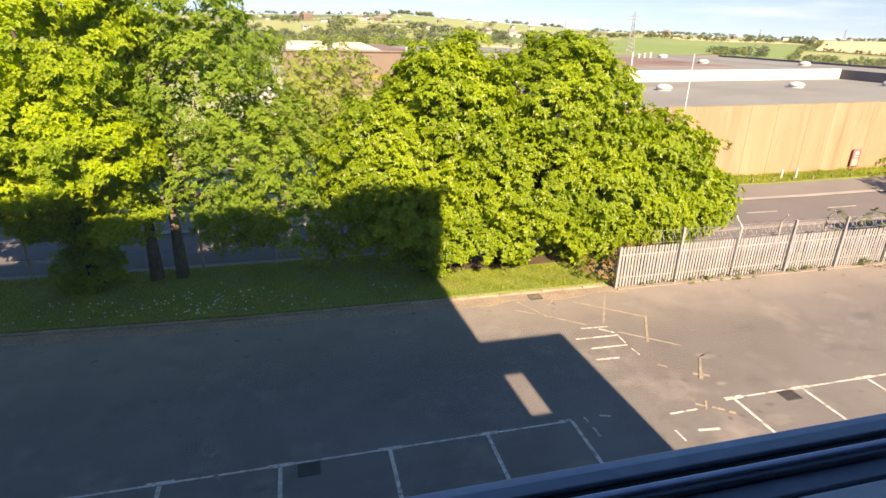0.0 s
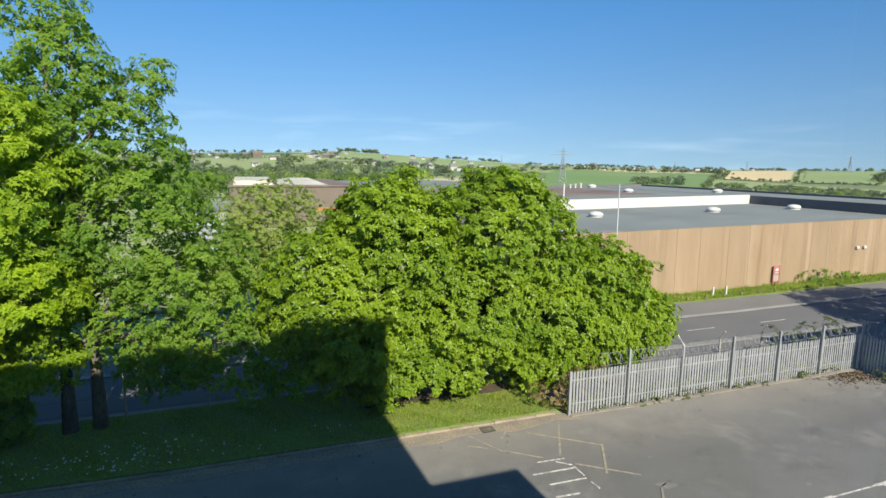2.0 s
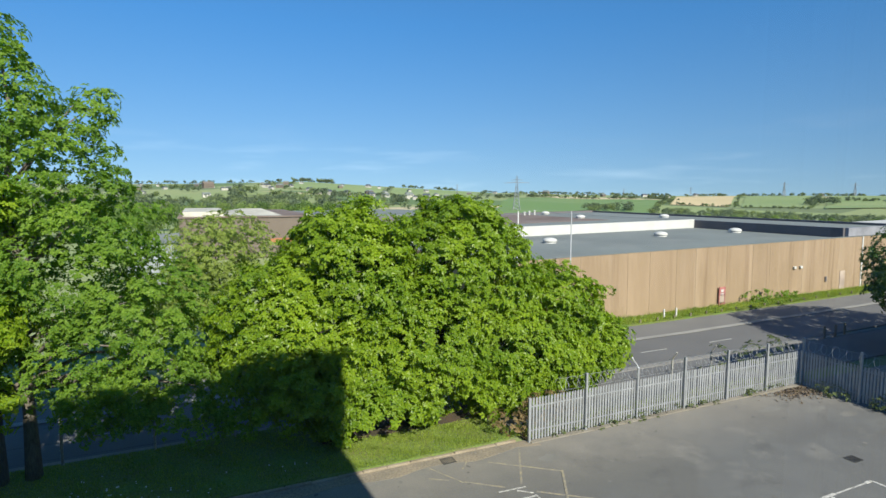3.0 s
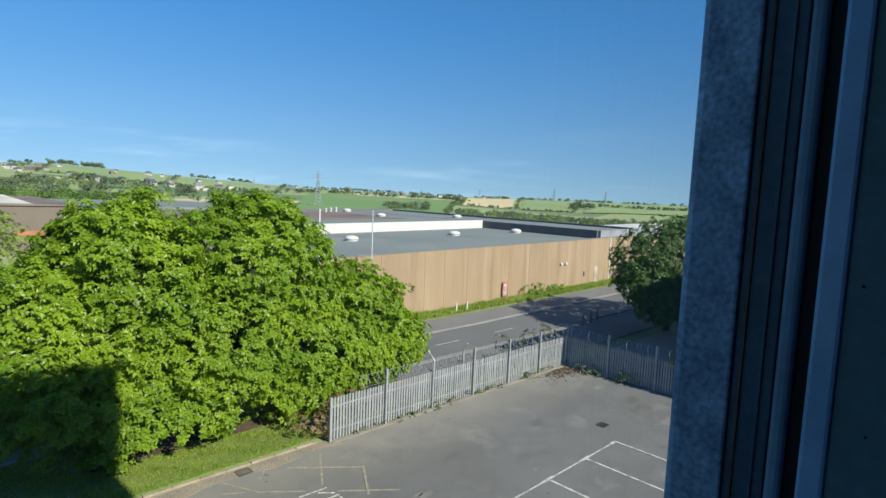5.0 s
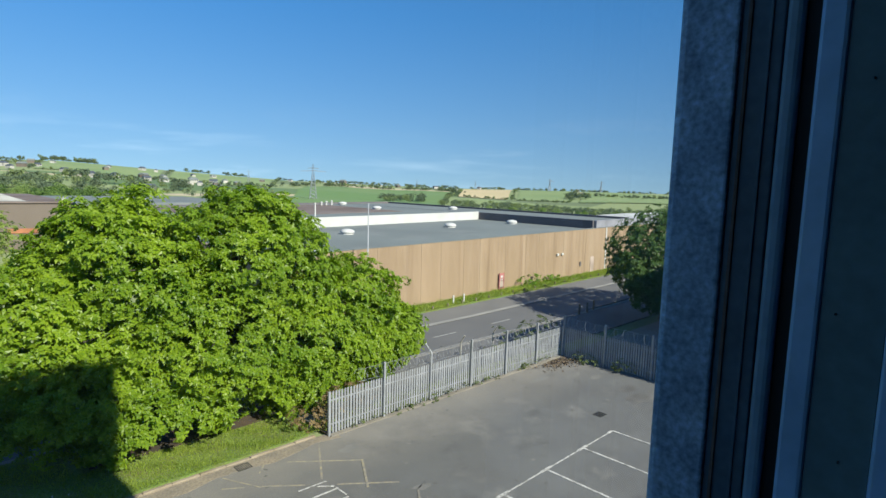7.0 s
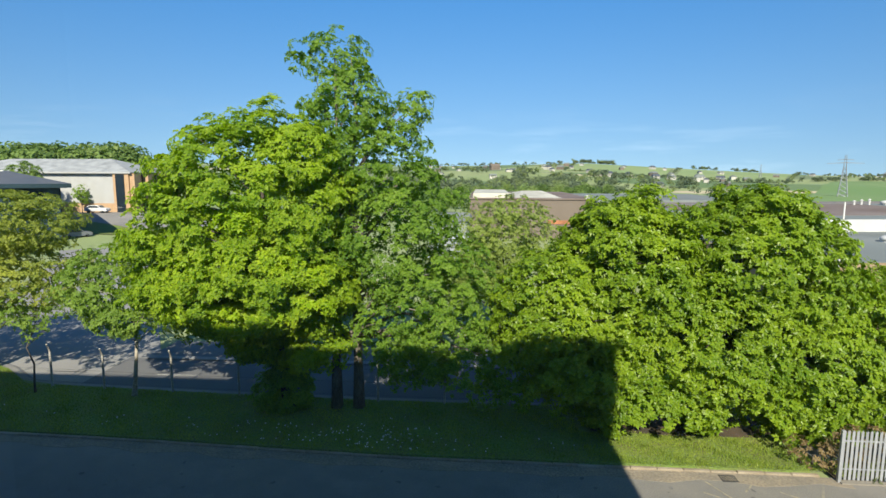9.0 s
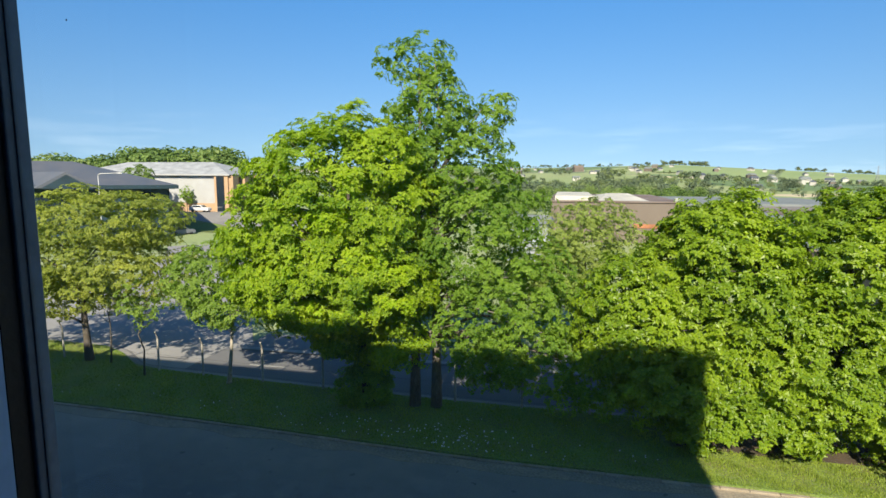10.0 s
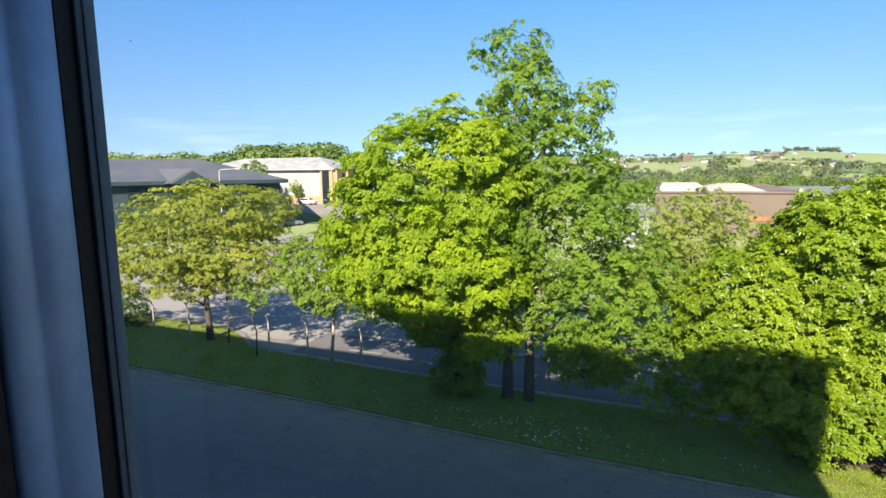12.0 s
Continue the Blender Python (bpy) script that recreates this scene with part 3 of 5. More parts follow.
def own_building():
    tagged(link("wall_front", boxes((-60, OX0, WY0, WY1, 0, ROOF), (OX1, 6.65, WY0, WY1, 0, ROOF), (OX0, OX1, WY0, WY1, 0, OZ0), (OX0, OX1, WY0, WY1, OZ1, ROOF)), M_RENDER),
           "rendered outer wall with a window opening", "wall", kind="structure")
    tagged(link("wall_side", boxes((6.35, 6.65, -12, WY0, 0, ROOF), (-60, -59.7, -12, WY0, 0, ROOF), (-60, 6.65, -12.3, -12, 0, ROOF)), M_RENDER), "rendered outer side and back walls", "wall", kind="structure")
    tagged(link("roof", boxes((-60.2, 6.65, -12.3, WY1, ROOF, ROOF + 0.12)), M_FELT), "flat felt roof over the building", "roof", kind="structure")
    # unseen screen, sized so its step and slot draw the car park shadow
    tagged(link("shadow_screen", boxes((6.651, 6.7, 0.8, 1.2, 0, 10.85), (7.3, 9.65, 0.8, 1.2, 0, 10.85), (6.7, 7.3, 0.8, 1.2, 0, 7.95), (6.7, 7.3, 0.8, 1.2, 9.65, 10.85)), M_RENDER),
           "unseen lower screen wall with a slot, shaped to cast the stepped shadow", "wall", kind="structure")
    # out-of-view block, added only to shade the ground past the side fence
    tagged(link("shade_block", boxes((30.1, 70, -12, 5.0, 0, 14.0)), M_RENDER), "unseen block added to cast the shade past the side fence", "wall", kind="structure")
    tagged(link("floor", boxes((-3, 4, -5, WY0, 8.25, 8.4)), M_CARPET), "grey carpet floor", "floor", kind="structure")
    tagged(link("ceiling", boxes((-3, 4, -5, WY0, 11.4, 11.5)), M_PLASTER), "plain white ceiling", "ceiling", kind="structure")
    tagged(link("wall_room", boxes((-3.1, -3, -5, WY0, 8.4, 11.4), (4, 4.1, -5, WY0, 8.4, 11.4), (-3.1, 4.1, -5.1, -5, 8.4, 11.4)), M_PLASTER), "plain plastered room walls", "wall", kind="structure")


own_building()


# ---- the window ----
def window():
    """Jambs of stepped strips that run from the outer edge inwards, with a sill and head."""
    w = thing("window_1", "blue-grey metal window frame with black gaskets and zinc strip", "window", (0, 0, 0), kind="structure")
    x = 1.59
    z0, z1 = 9.27, 11.1
    part("zinc_strip", boxes((x, x + 0.06, 1.118, 1.2, z0, z1), bevel=0.004), M_ZINC, w, "mottled galvanised strip")
    part("dark_profile", boxes((x + 0.006, x + 0.06, 1.064, 1.117, z0, z1), bevel=0.002), M_FRAMEDARK, w, "dark metal profile")
    part("bead", boxes((x + 0.003, x + 0.05, 1.104, 1.109, z0, z1), bevel=0.001), M_BEAD, w, "thin brown sealant bead")
    part("bead", boxes((x + 0.003, x + 0.05, 1.078, 1.082, z0, z1), bevel=0.001), M_FRAMEDARK, w)
    part("sash_edge", boxes((x + 0.004, x + 0.06, 1.044, 1.063, z0, z1), bevel=0.006), M_SASHDIM, w, "blue-grey sash edge, dimmed for its recess")
    part("gasket", boxes((x + 0.02, x + 0.06, 1.0245, 1.043, z0, z1)), M_GASKET, w, "black rubber seal")
    part("frame_edge", boxes((x - 0.002, x + 0.06, 0.992, 1.0235, z0, z1), bevel=0.005), M_FRAME, w, "blue-grey frame edge")
    part("reveal", boxes((x + 0.003, x + 0.06, 0.924, 0.991, z0 - 0.05, z1 + 0.05)), M_REVEAL, w, "dark slate reveal lining")
    part("lining", boxes((x - 0.003, x + 0.06, 0.84, 0.923, z0 - 0.05, z1 + 0.05), bevel=0.004), M_FRAME, w, "blue-grey lining board")
    for y, z in ((0.975, 10.02), (0.962, 10.31), (0.955, 9.83)):
        part("screw", boxes((x - 0.002, x + 0.01, y - 0.0008, y + 0.0008, z - 0.0012, z + 0.0012)), M_GASKET, w)
    x = -0.112
    part("dark_profile", boxes((x - 0.06, x, 1.172, 1.205, z0, z1), bevel=0.002), M_FRAMEDARK, w, "dark metal profile")
    part("bead", boxes((x - 0.05, x + 0.002, 1.184, 1.189, z0, z1), bevel=0.001), M_FRAMEDARK, w)
    part("gasket", boxes((x - 0.06, x - 0.006, 1.146, 1.171, z0, z1)), M_GASKET, w, "black rubber seal")
    bm = bmesh.new()
    shape = ((-0.06, 1.024), (-0.004, 1.024), (0.002, 1.03), (0.004, 1.05), (0.002, 1.066), (0.0, 1.072), (0.001, 1.078), (0.005, 1.09), (0.006, 1.105), (0.003, 1.13), (-0.002, 1.141), (-0.008, 1.145), (-0.06, 1.145))
    low, high = [[bm.verts.new((x + a, b, z)) for a, b in shape] for z in (z0, z1)]
    for k in range(len(shape)):
        j = (k + 1) % len(shape)
        bm.faces.new((low[k], low[j], high[j], high[k]))
    bm.faces.new(low[::-1])
    bm.faces.new(high)
    bmesh.ops.recalc_face_normals(bm, faces=bm.faces)
    part("sash_edge", bm, M_FRAME, w, "rounded blue-grey sash profile", smooth=True)
    # this lining reuses the gasket black; the right one has the frame colour
    part("lining", boxes((x - 0.06, x - 0.004, 0.84, 1.023, z0 - 0.05, z1 + 0.05), bevel=0.003), M_GASKET, w, "near-black reveal lining, darker than the right one")
    for lo, hi, top, mat, name in ((1.168, 1.205, 9.27, M_SASHDIM, "sill_rail"), (1.153, 1.167, 9.262, M_GASKET, "gasket"), (1.128, 1.152, 9.268, M_SASHDIM, "sill_bead"), (1.095, 1.127, 9.255, M_SASHDIM, "sill_bead")):
        part(name, boxes((-0.13, 1.59, lo, hi, 9.19, top), bevel=0.002), mat, w)
    part("sill_track", boxes((-0.13, 1.59, 1.135, 1.147, 9.19, 9.275), bevel=0.003), M_FRAME, w, "thin grey metal track")
    part("window_sill", boxes((-0.25, 1.8, 0.72, 1.09, 9.19, 9.255), bevel=0.006), M_SILL, w, "white window board")
    part("window_head", boxes((-0.13, 1.59, 0.94, 1.2, 11.06, 11.16), bevel=0.004), M_FRAMEDARK, w)
    glass = bpy.data.materials.new("window_glass")
    glass.use_nodes = True
    n, ln = glass.node_tree.nodes, glass.node_tree.links
    clear, gloss, mix, fr = n.new("ShaderNodeBsdfTransparent"), n.new("ShaderNodeBsdfGlossy"), n.new("ShaderNodeMixShader"), n.new("ShaderNodeFresnel")
    clear.inputs["Color"].default_value = (0.97, 0.98, 0.98, 1)
    gloss.inputs["Roughness"].default_value = 0.01
    fr.inputs["IOR"].default_value = 1.3
    dust, film, veil = n.new("ShaderNodeBsdfTranslucent"), n.new("ShaderNodeMixShader"), n.new("ShaderNodeTexNoise")
    dust.inputs["Color"].default_value = (0.8, 0.8, 0.8, 1)
    veil.inputs["Scale"].default_value = 3
    thin = n.new("ShaderNodeMapRange")
    thin.inputs["To Min"].default_value, thin.inputs["To Max"].default_value = 0.006, 0.03
    ln.new(veil.outputs["Fac"], thin.inputs["Value"])
    ln.new(thin.outputs["Result"], film.inputs["Fac"])
    ln.new(clear.outputs["BSDF"], film.inputs[1])
    ln.new(dust.outputs["BSDF"], film.inputs[2])
    ln.new(fr.outputs["Fac"], mix.inputs["Fac"])
    ln.new(film.outputs["Shader"], mix.inputs[1])
    ln.new(gloss.outputs["BSDF"], mix.inputs[2])
    ln.new(mix.outputs["Shader"], n["Material Output"].inputs["Surface"])
    bm = bmesh.new()
    bm.faces.new([bm.verts.new(p) for p in ((-0.13, 1.19, 9.26), (1.59, 1.19, 9.26), (1.59, 1.19, 11.08), (-0.13, 1.19, 11.08))])
    pane = part("pane", bm, glass, w, "clear glass pane")
    pane.visible_shadow = False


window()


# ---- factory beyond the road ----
def factory():
    f = thing("factory", "long flat-roofed factory with pebbledash panel walls", "factory", (33, 34.6, 0))
    f.matrix_world = pose(33, 34.6, 0, 0, -0.72, 0)
    edge = [-15, -12.5, -10, -5.7, -1.1, 1.2, 4.1, 6.3, 10, 13.3, 15.6, 20.2, 24.8, 29.4, 34, 38.5, 43, 47.5, 52]
    part("backing", boxes((-15, 52, 0.12, 0.4, -0.5, 5.2)), M_PEBBLE, f)
    for a, b in zip(edge, edge[1:]):
        part("wall_panel", boxes((a + 0.008, b - 0.008, 0, 0.12, -0.4, 5.3), bevel=0.008), M_PEBBLE, f)
    part("coping", boxes((-15, 52, -0.03, 0.45, 5.301, 5.34)), M_FELT, f)
    part("corner_strip", boxes((29.3, 29.5, -0.06, -0.001, 0, 5.3)), M_WHITE, f, "pale corner strip")
    part("roof", boxes((-15, 26.9, 0.45, 18.6, 4.9, 5.2)), M_FELT, f, "grey felt lower roof")
    part("upper_roof", boxes((-13, 26.9, 18.9, 50, 5.6, 6.05), (27.2, 36, 0.5, 50, 5.6, 6.05)), M_FELT, f, "grey felt upper roof")
    part("east_roof", boxes((36, 52, 0.5, 50, 4.9, 5.2)), M_FELT, f, "grey felt east roof")
    part("brown_roof", boxes((-8, 20, 27, 48, 6.051, 6.09)), M_BROWNFELT, f, "brown stained roof area")
    part("upstand", boxes((-13, 26.9, 18.6, 18.9, 5.2, 6.3)), M_WHITE, f, "white clad upstand wall")
    # dark colour stands for shade: this upstand faces away from the sun
    part("side_upstand", boxes((26.9, 27.2, 0.45, 18.9, 5.2, 6.2)), M_CLADSHADE, f, "upstand wall coloured dark for its shaded side")
    part("fascia", boxes((27.2, 52, 0.1, 0.5, 5.361, 6.2)), material("grey_fascia", (0.3, 0.3, 0.33), 0.6, spread=0.1, scale=6), f, "grey ribbed fascia")
    part("parapet", boxes((35.6, 36, 0.5, 50, 6.05, 6.3)), M_CLADSHADE, f, "dark parapet")
    part("parapet", boxes((-13, 35.6, 49.6, 50, 6.05, 6.35)), M_CLADSHADE, f, "dark parapet")
    part("side_wall", boxes((-15.3, -15, 0, 50, -0.5, 5.36)), M_PEBBLE, f)
    part("door", boxes((25.95, 26.75, -0.05, -0.001, 0.1, 2.0), bevel=0.01), M_PINKDOOR, f, "pale door")
    for x in (18.8, 19.7):
        part("wall_light", boxes((x, x + 0.32, -0.2, -0.001, 2.68, 2.92), bevel=0.04), M_WHITE, f)
    part("wall_box", boxes((23.62, 23.84, -0.12, -0.001, 1.1, 1.6), bevel=0.02), M_CLADSHADE, f)


def roof_vent(at, s=0.85):
    bm = bmesh.new()
    bmesh.ops.create_cone(bm, cap_ends=True, segments=16, radius1=0.75 * s, radius2=0.55 * s, depth=0.3, matrix=Matrix.Translation((0, 0, 0.15)))
    v = thing("roof_vent", "white domed ventilator on the flat roof", "ventilator", at, group="roof ventilators")
    part("curb", bm, M_WHITE, v)
    bm = bmesh.new()
    bmesh.ops.create_uvsphere(bm, u_segments=16, v_segments=8, radius=1.0, matrix=Matrix.LocRotScale((0, 0, 0.24), None, (0.84 * s, 0.84 * s, 0.3)))
    part("cowl", bm, M_WHITE, v, smooth=True)
    return v


factory()
for k, (x, y) in enumerate(((51.0, 80.0), (52.2, 80.4), (53.1, 80.2))):
    v = thing("roof_pipe", "short white flue pipe on the flat roof", "pipe", (x, y, 6.25), group="roof flue pipes")
    part("flue", tube([(0, 0, 0), (0, 0, 0.55 + 0.1 * k)], [0.14, 0.14], 10), M_WHITE, v)
    part("cap", tube([(0, 0, 0.55 + 0.1 * k), (0, 0, 0.7 + 0.1 * k)], [0.24, 0.1], 10), M_WHITE, v)
for at in ((32.1, 45.6, 5.18), (46.6, 45.8, 5.36), (57.4, 45.3, 5.5), (52.6, 67.3, 6.3), (63.6, 62.0, 6.42), (55.5, 80.5, 6.4), (24, 47, 5.08), (40, 78, 6.2)):
    roof_vent(at)


# ---- steel fence ----
def pale_mesh():
    """A corrugated pale, 1.8 m high, with a three-pointed top."""
    xs, ds = (-0.046, -0.02, 0.02, 0.046), (0.0, 0.012, 0.012, 0.0)
    tops = (1.74, 1.76, 1.76, 1.74)
    bm = bmesh.new()
    front = [[bm.verts.new((x, -d, 0.04)), bm.verts.new((x, -d, t))] for x, d, t in zip(xs, ds, tops)]
    back = [[bm.verts.new((x, -d + 0.004, 0.04)), bm.verts.new((x, -d + 0.004, t))] for x, d, t in zip(xs, ds, tops)]
    for k in range(3):
        bm.faces.new((front[k][0], front[k + 1][0], front[k + 1][1], front[k][1]))
        bm.faces.new((back[k + 1][0], back[k][0], back[k][1], back[k + 1][1]))
    for a, b, px in ((0, 1, -0.05), (1, 2, 0.0), (2, 3, 0.05)):
        tip = bm.verts.new((px, -0.008, 1.83 if px == 0 else 1.8))
        bm.faces.new((front[a][1], front[b][1], tip))
        bm.faces.new((back[b][1], back[a][1], tip))
    for k in (0, 3):
        bm.faces.new((front[k][0], front[k][1], back[k][1], back[k][0]))
    me = bpy.data.meshes.new("pale")
    bm.to_mesh(me)
    bm.free()
    me.materials.append(M_GALV)
    return me


PALE = pale_mesh()


def fence(at, rz, bays, label, cranked=(), inside=False):
    f = thing("palisade_fence", label, "fence", at, rz, group="palisade fences")
    bay = 2.81
    rng = np.random.default_rng(7)
    y0, y1, top = (-0.05, -0.016, 1.58) if inside else (0.008, 0.04, 1.4)
    part("rail", boxes((0, bay * bays, y0, y1, 0.4, 0.44)), M_GALV, f)
    part("rail", boxes((0, bay * bays, y0, y1, top, top + 0.045)), M_GALV, f)
    for k in range(bays + 1):
        x = k * bay
        if k in cranked:
            bm = tube([(x, -0.1, 0), (x, -0.1, 2.35), (x - 0.1, 0.2, 2.75)], [0.05, 0.05, 0.045], 8)
        else:
            bm = boxes((x - 0.05, x + 0.05, -0.15, -0.052, 0, 2.5 if k else 1.85), bevel=0.008)
        part("post", bm, M_GALV, f)
        if k < bays:
            n = 19
            for j in range(n):
                p = bpy.data.objects.new("pale", PALE)
                scene.collection.objects.link(p)
                p.parent = f
                p.matrix_basis = pose(x + 0.12 + j * (bay - 0.18) / (n - 1), 0, rng.normal(0, 0.004), rng.normal(0, 0.3), rng.normal(0, 0.2), rng.normal(0, 0.8))
    return f


def wire_coil(at, rz, length, group="razor wire coils"):
    """A coil of barbed wire that lies along the fence top."""
    c = thing("wire_coil", "thin coiled razor wire along the fence top", "wire", at, rz, group=group)
    rng = np.random.default_rng(int(length * 10))
    pts = []
    n = int(length / 0.3)
    for i in range(n * 12):
        a = 2 * math.pi * i / 12
        r = 0.27 + 0.05 * math.sin(i * 0.13)
        pts.append((i / 12 * 0.3 + 0.16 * math.sin(a * 0.5), r * math.cos(a) + 0.03 * math.sin(i * 0.07), r * math.sin(a)))
    part("coil", tube(pts, [0.008] * len(pts), 3), M_GALV, c)
    part("line_wire", tube([(0, 0, -0.27), (length, 0, -0.27)], [0.006] * 2, 4), M_GALV, c)
    part("line_wire", tube([(0, 0, 0.25), (length, 0, 0.25)], [0.006] * 2, 4), M_GALV, c)
    return c


fence((12.68, 19.12, 0), 0, 6, "galvanised steel palisade fence along the car park edge", cranked=(2,))
fence((29.5, 19.0, 0), -90, 4, "shaded steel palisade fence closing the car park end", inside=True)
wire_coil((14.2, 19.2, 2.12), 0, 15.2)
wire_coil((29.5, 18.9, 2.12), -90, 9.5)

# ---- trees ----
tree("tree", "broad dense green tree reaching the grass", (9.5, 23.2, 0), (10.5, 23.6, 7.5), 0.26,
     [(6.4, 23.3, 5.7, 3.0, 2.8, 3.75), (11.6, 23.8, 5.7, 3.9, 3.2, 4.0), (15.7, 23.5, 3.8, 3.9, 2.5, 2.6), (18.8, 23.2, 2.4, 2.2, 1.9, 1.6), (3.5, 22.9, 4.4, 2.3, 2.2, 2.9),
      (9.0, 22.2, 3.5, 4.6, 1.8, 3.1), (13.4, 22.2, 2.7, 3.2, 1.6, 2.4), (5.4, 22.1, 2.4, 2.2, 1.4, 2.1), (7.4, 21.9, 1.15, 2.6, 1.15, 1.3), (11.4, 21.95, 1.1, 2.4, 1.1, 1.25), (14.2, 21.9, 1.2, 1.6, 1.0, 1.2), (11.6, 23.4, 8.2, 1.9, 1.6, 1.4), (6.3, 23.2, 7.9, 1.6, 1.5, 1.3), (17.2, 22.6, 2.0, 2.0, 1.4, 1.6), (15.4, 22.1, 2.5, 2.1, 1.1, 1.8)],
     6800, 48, 0.165, 0.42, L_LIME, seed=3, stems=3, low=0.16,
     holes=((6.9, 21.5, 0.5, 1.1), (8.1, 21.5, 0.4, 1.0), (9.1, 21.3, 0.3, 0.6), (10.7, 21.5, 0.5, 1.15), (12.6, 20.8, 0.5, 0.6), (14.4, 20.9, 0.9, 0.5), (4.2, 21.2, 1.2, 0.8), (9.9, 20.2, 2.6, 0.4), (7.2, 20.6, 3.4, 0.45), (12.3, 20.8, 3.6, 0.5)))
MAPLE = tree("tree", "round bright green maple with a leafy skirt", (-7.7, 23.3, 0), (-8.6, 23.1, 10.2), 0.3,
     [(-8.8, 23.0, 8.9, 4.0, 3.4, 3.7), (-7.2, 23.2, 10.4, 1.8, 1.9, 1.9), (-6.6, 23.2, 3.0, 1.3, 1.1, 1.0), (-9.4, 23.2, 3.1, 1.1, 0.9, 0.8), (-9.3, 22.7, 6.1, 4.5, 3.0, 2.4), (-11.4, 23.0, 7.4, 2.2, 2.6, 2.5), (-7.0, 22.8, 6.2, 2.3, 2.3, 2.4), (-8.6, 23.6, 3.7, 1.9, 1.4, 1.1), (-10.9, 23.0, 4.4, 1.3, 1.2, 0.7)],
     1250, 132, 0.165, 0.64, L_MAPLE, seed=5, flat=0.55, fill=0.2, droop=0.25)
crown("young_growth", [(b[0] + 7.7, b[1] - 23.3, *b[2:]) for b in ((-10.7, 21.0, 4.9, 1.3, 0.5, 0.4), (-8.4, 20.7, 4.8, 1.5, 0.5, 0.4), (-6.4, 20.9, 5.1, 1.3, 0.5, 0.45), (-7.0, 20.7, 7.1, 0.9, 0.5, 0.5), (-9.3, 20.4, 6.5, 0.9, 0.5, 0.4), (-5.9, 21.2, 6.4, 0.7, 0.5, 0.4), (-8.3, 20.3, 8.6, 0.8, 0.5, 0.4))],
      150, 60, 0.16, 0.45, L_YOUNG, MAPLE, np.random.default_rng(6), 0.5, label="yellow-green young leaves", fill=0.0, droop=0.3)
tree("tree", "tall open sycamore with two dark trunks", (-5.2, 23.4, 0), (-5.2, 23.9, 15.0), 0.23,
     [(-5.4, 24, 15.0, 1.3, 1.1, 1.0), (-5.0, 24, 13.0, 1.7, 1.5, 1.5), (-4.0, 24, 10.6, 2.4, 1.9, 2.0), (-3.2, 23.6, 7.2, 2.7, 2.3, 2.4), (-1.3, 23.3, 5.2, 2.5, 2.0, 2.5), (-2.6, 23.6, 8.9, 2.1, 1.8, 1.7), (-5.7, 23.6, 10.8, 1.5, 1.4, 1.9), (-3.4, 23.4, 3.9, 2.0, 1.6, 1.5), (-0.6, 23.2, 3.4, 1.6, 1.4, 1.4), (0.4, 23.1, 2.7, 1.3, 1.1, 1.3), (-1.7, 23.3, 2.6, 1.2, 1.0, 0.9), (-2.7, 24, 12.4, 0.7, 0.6, 0.9), (-7.0, 24, 15.0, 0.75, 0.5, 0.6), (-2.3, 24, 13.0, 0.5, 0.5, 0.5), (-6.6, 24, 13.1, 0.6, 0.5, 0.5), (-2.4, 23.2, 2.3, 1.5, 1.1, 1.0), (0.2, 23.0, 1.9, 1.7, 1.1, 1.1), (2.3, 22.9, 2.0, 1.5, 1.1, 1.3)],
     1120, 72, 0.14, 0.46, L_ASH, M_GREYBARK, seed=8, stems=2, fill=0.3, flat=0.85, droop=0.1)
tree("tree", "thin young tree with sparse bronze-green leaves", (1.8, 33.4, 0), (1.8, 33.4, 7.6), 0.12,
     [(1.9, 33.4, 6.6, 2.9, 2.3, 2.3), (0.6, 33.2, 4.6, 2.4, 2, 1.8), (-2.0, 33.2, 4.0, 1.8, 1.6, 1.6)], 1200, 24, 0.16, 0.5, L_THIN, seed=9, fill=0.4)
tree("tree", "spreading rowan with layered yellow-green leaves", (-24.8, 25.3, 0), (-25.1, 25.4, 7.6), 0.22,
     [(-25.3, 25.6, 7.7, 5.0, 3.2, 1.8), (-21.9, 25.5, 7.9, 2.9, 2.6, 1.5), (-26.5, 25.4, 5.8, 6.2, 3.4, 1.7), (-22.4, 25.5, 5.4, 3.9, 3, 1.9), (-27.5, 25.2, 4.0, 4.6, 2.6, 1.4)], 1350, 60, 0.14, 0.6, L_SORBUS, seed=11, flat=0.22, fill=0.35)
tree("tree", "small leaning tree with a pale trunk", (-15.3, 23.9, 0), (-14.9, 24.2, 5.9), 0.11,
     [(-16.1, 24.3, 5.2, 2.2, 1.8, 1.8), (-15.3, 24.1, 4.2, 1.8, 1.5, 1.1)], 360, 36, 0.16, 0.45, L_BIRCH, M_BIRCH, seed=13)
for k, (x, y, h) in enumerate(((-20.1, 23.9, 4.7), (-23.3, 25.15, 4.6))):
    tree("sapling", "slim sapling with a thin leafy top", (x, y, 0), (x + 0.3, y, h), 0.055,
         [(x + 0.2, y, h - 0.7, 1.2, 1.0, 1.1)], 70, 22, 0.15, 0.35, L_THIN if k else L_BIRCH, seed=20 + k, forks=8, group="saplings")
tree("tree", "dark green leafy tree beyond the side fence", (44.3, 19.3, 0), (44.3, 19.3, 8), 0.25,
     [(43.4, 19.5, 5.6, 4.4, 3.4, 3.1), (47.3, 18.5, 5.7, 4, 3.6, 3.6), (40.2, 19.5, 4.1, 2.0, 1.8, 1.6), (43.8, 19.0, 2.9, 3.4, 2.4, 1.8), (41.0, 18.6, 2.5, 1.7, 1.5, 1.3)], 1600, 36, 0.2, 0.55, L_SIDE, seed=15)


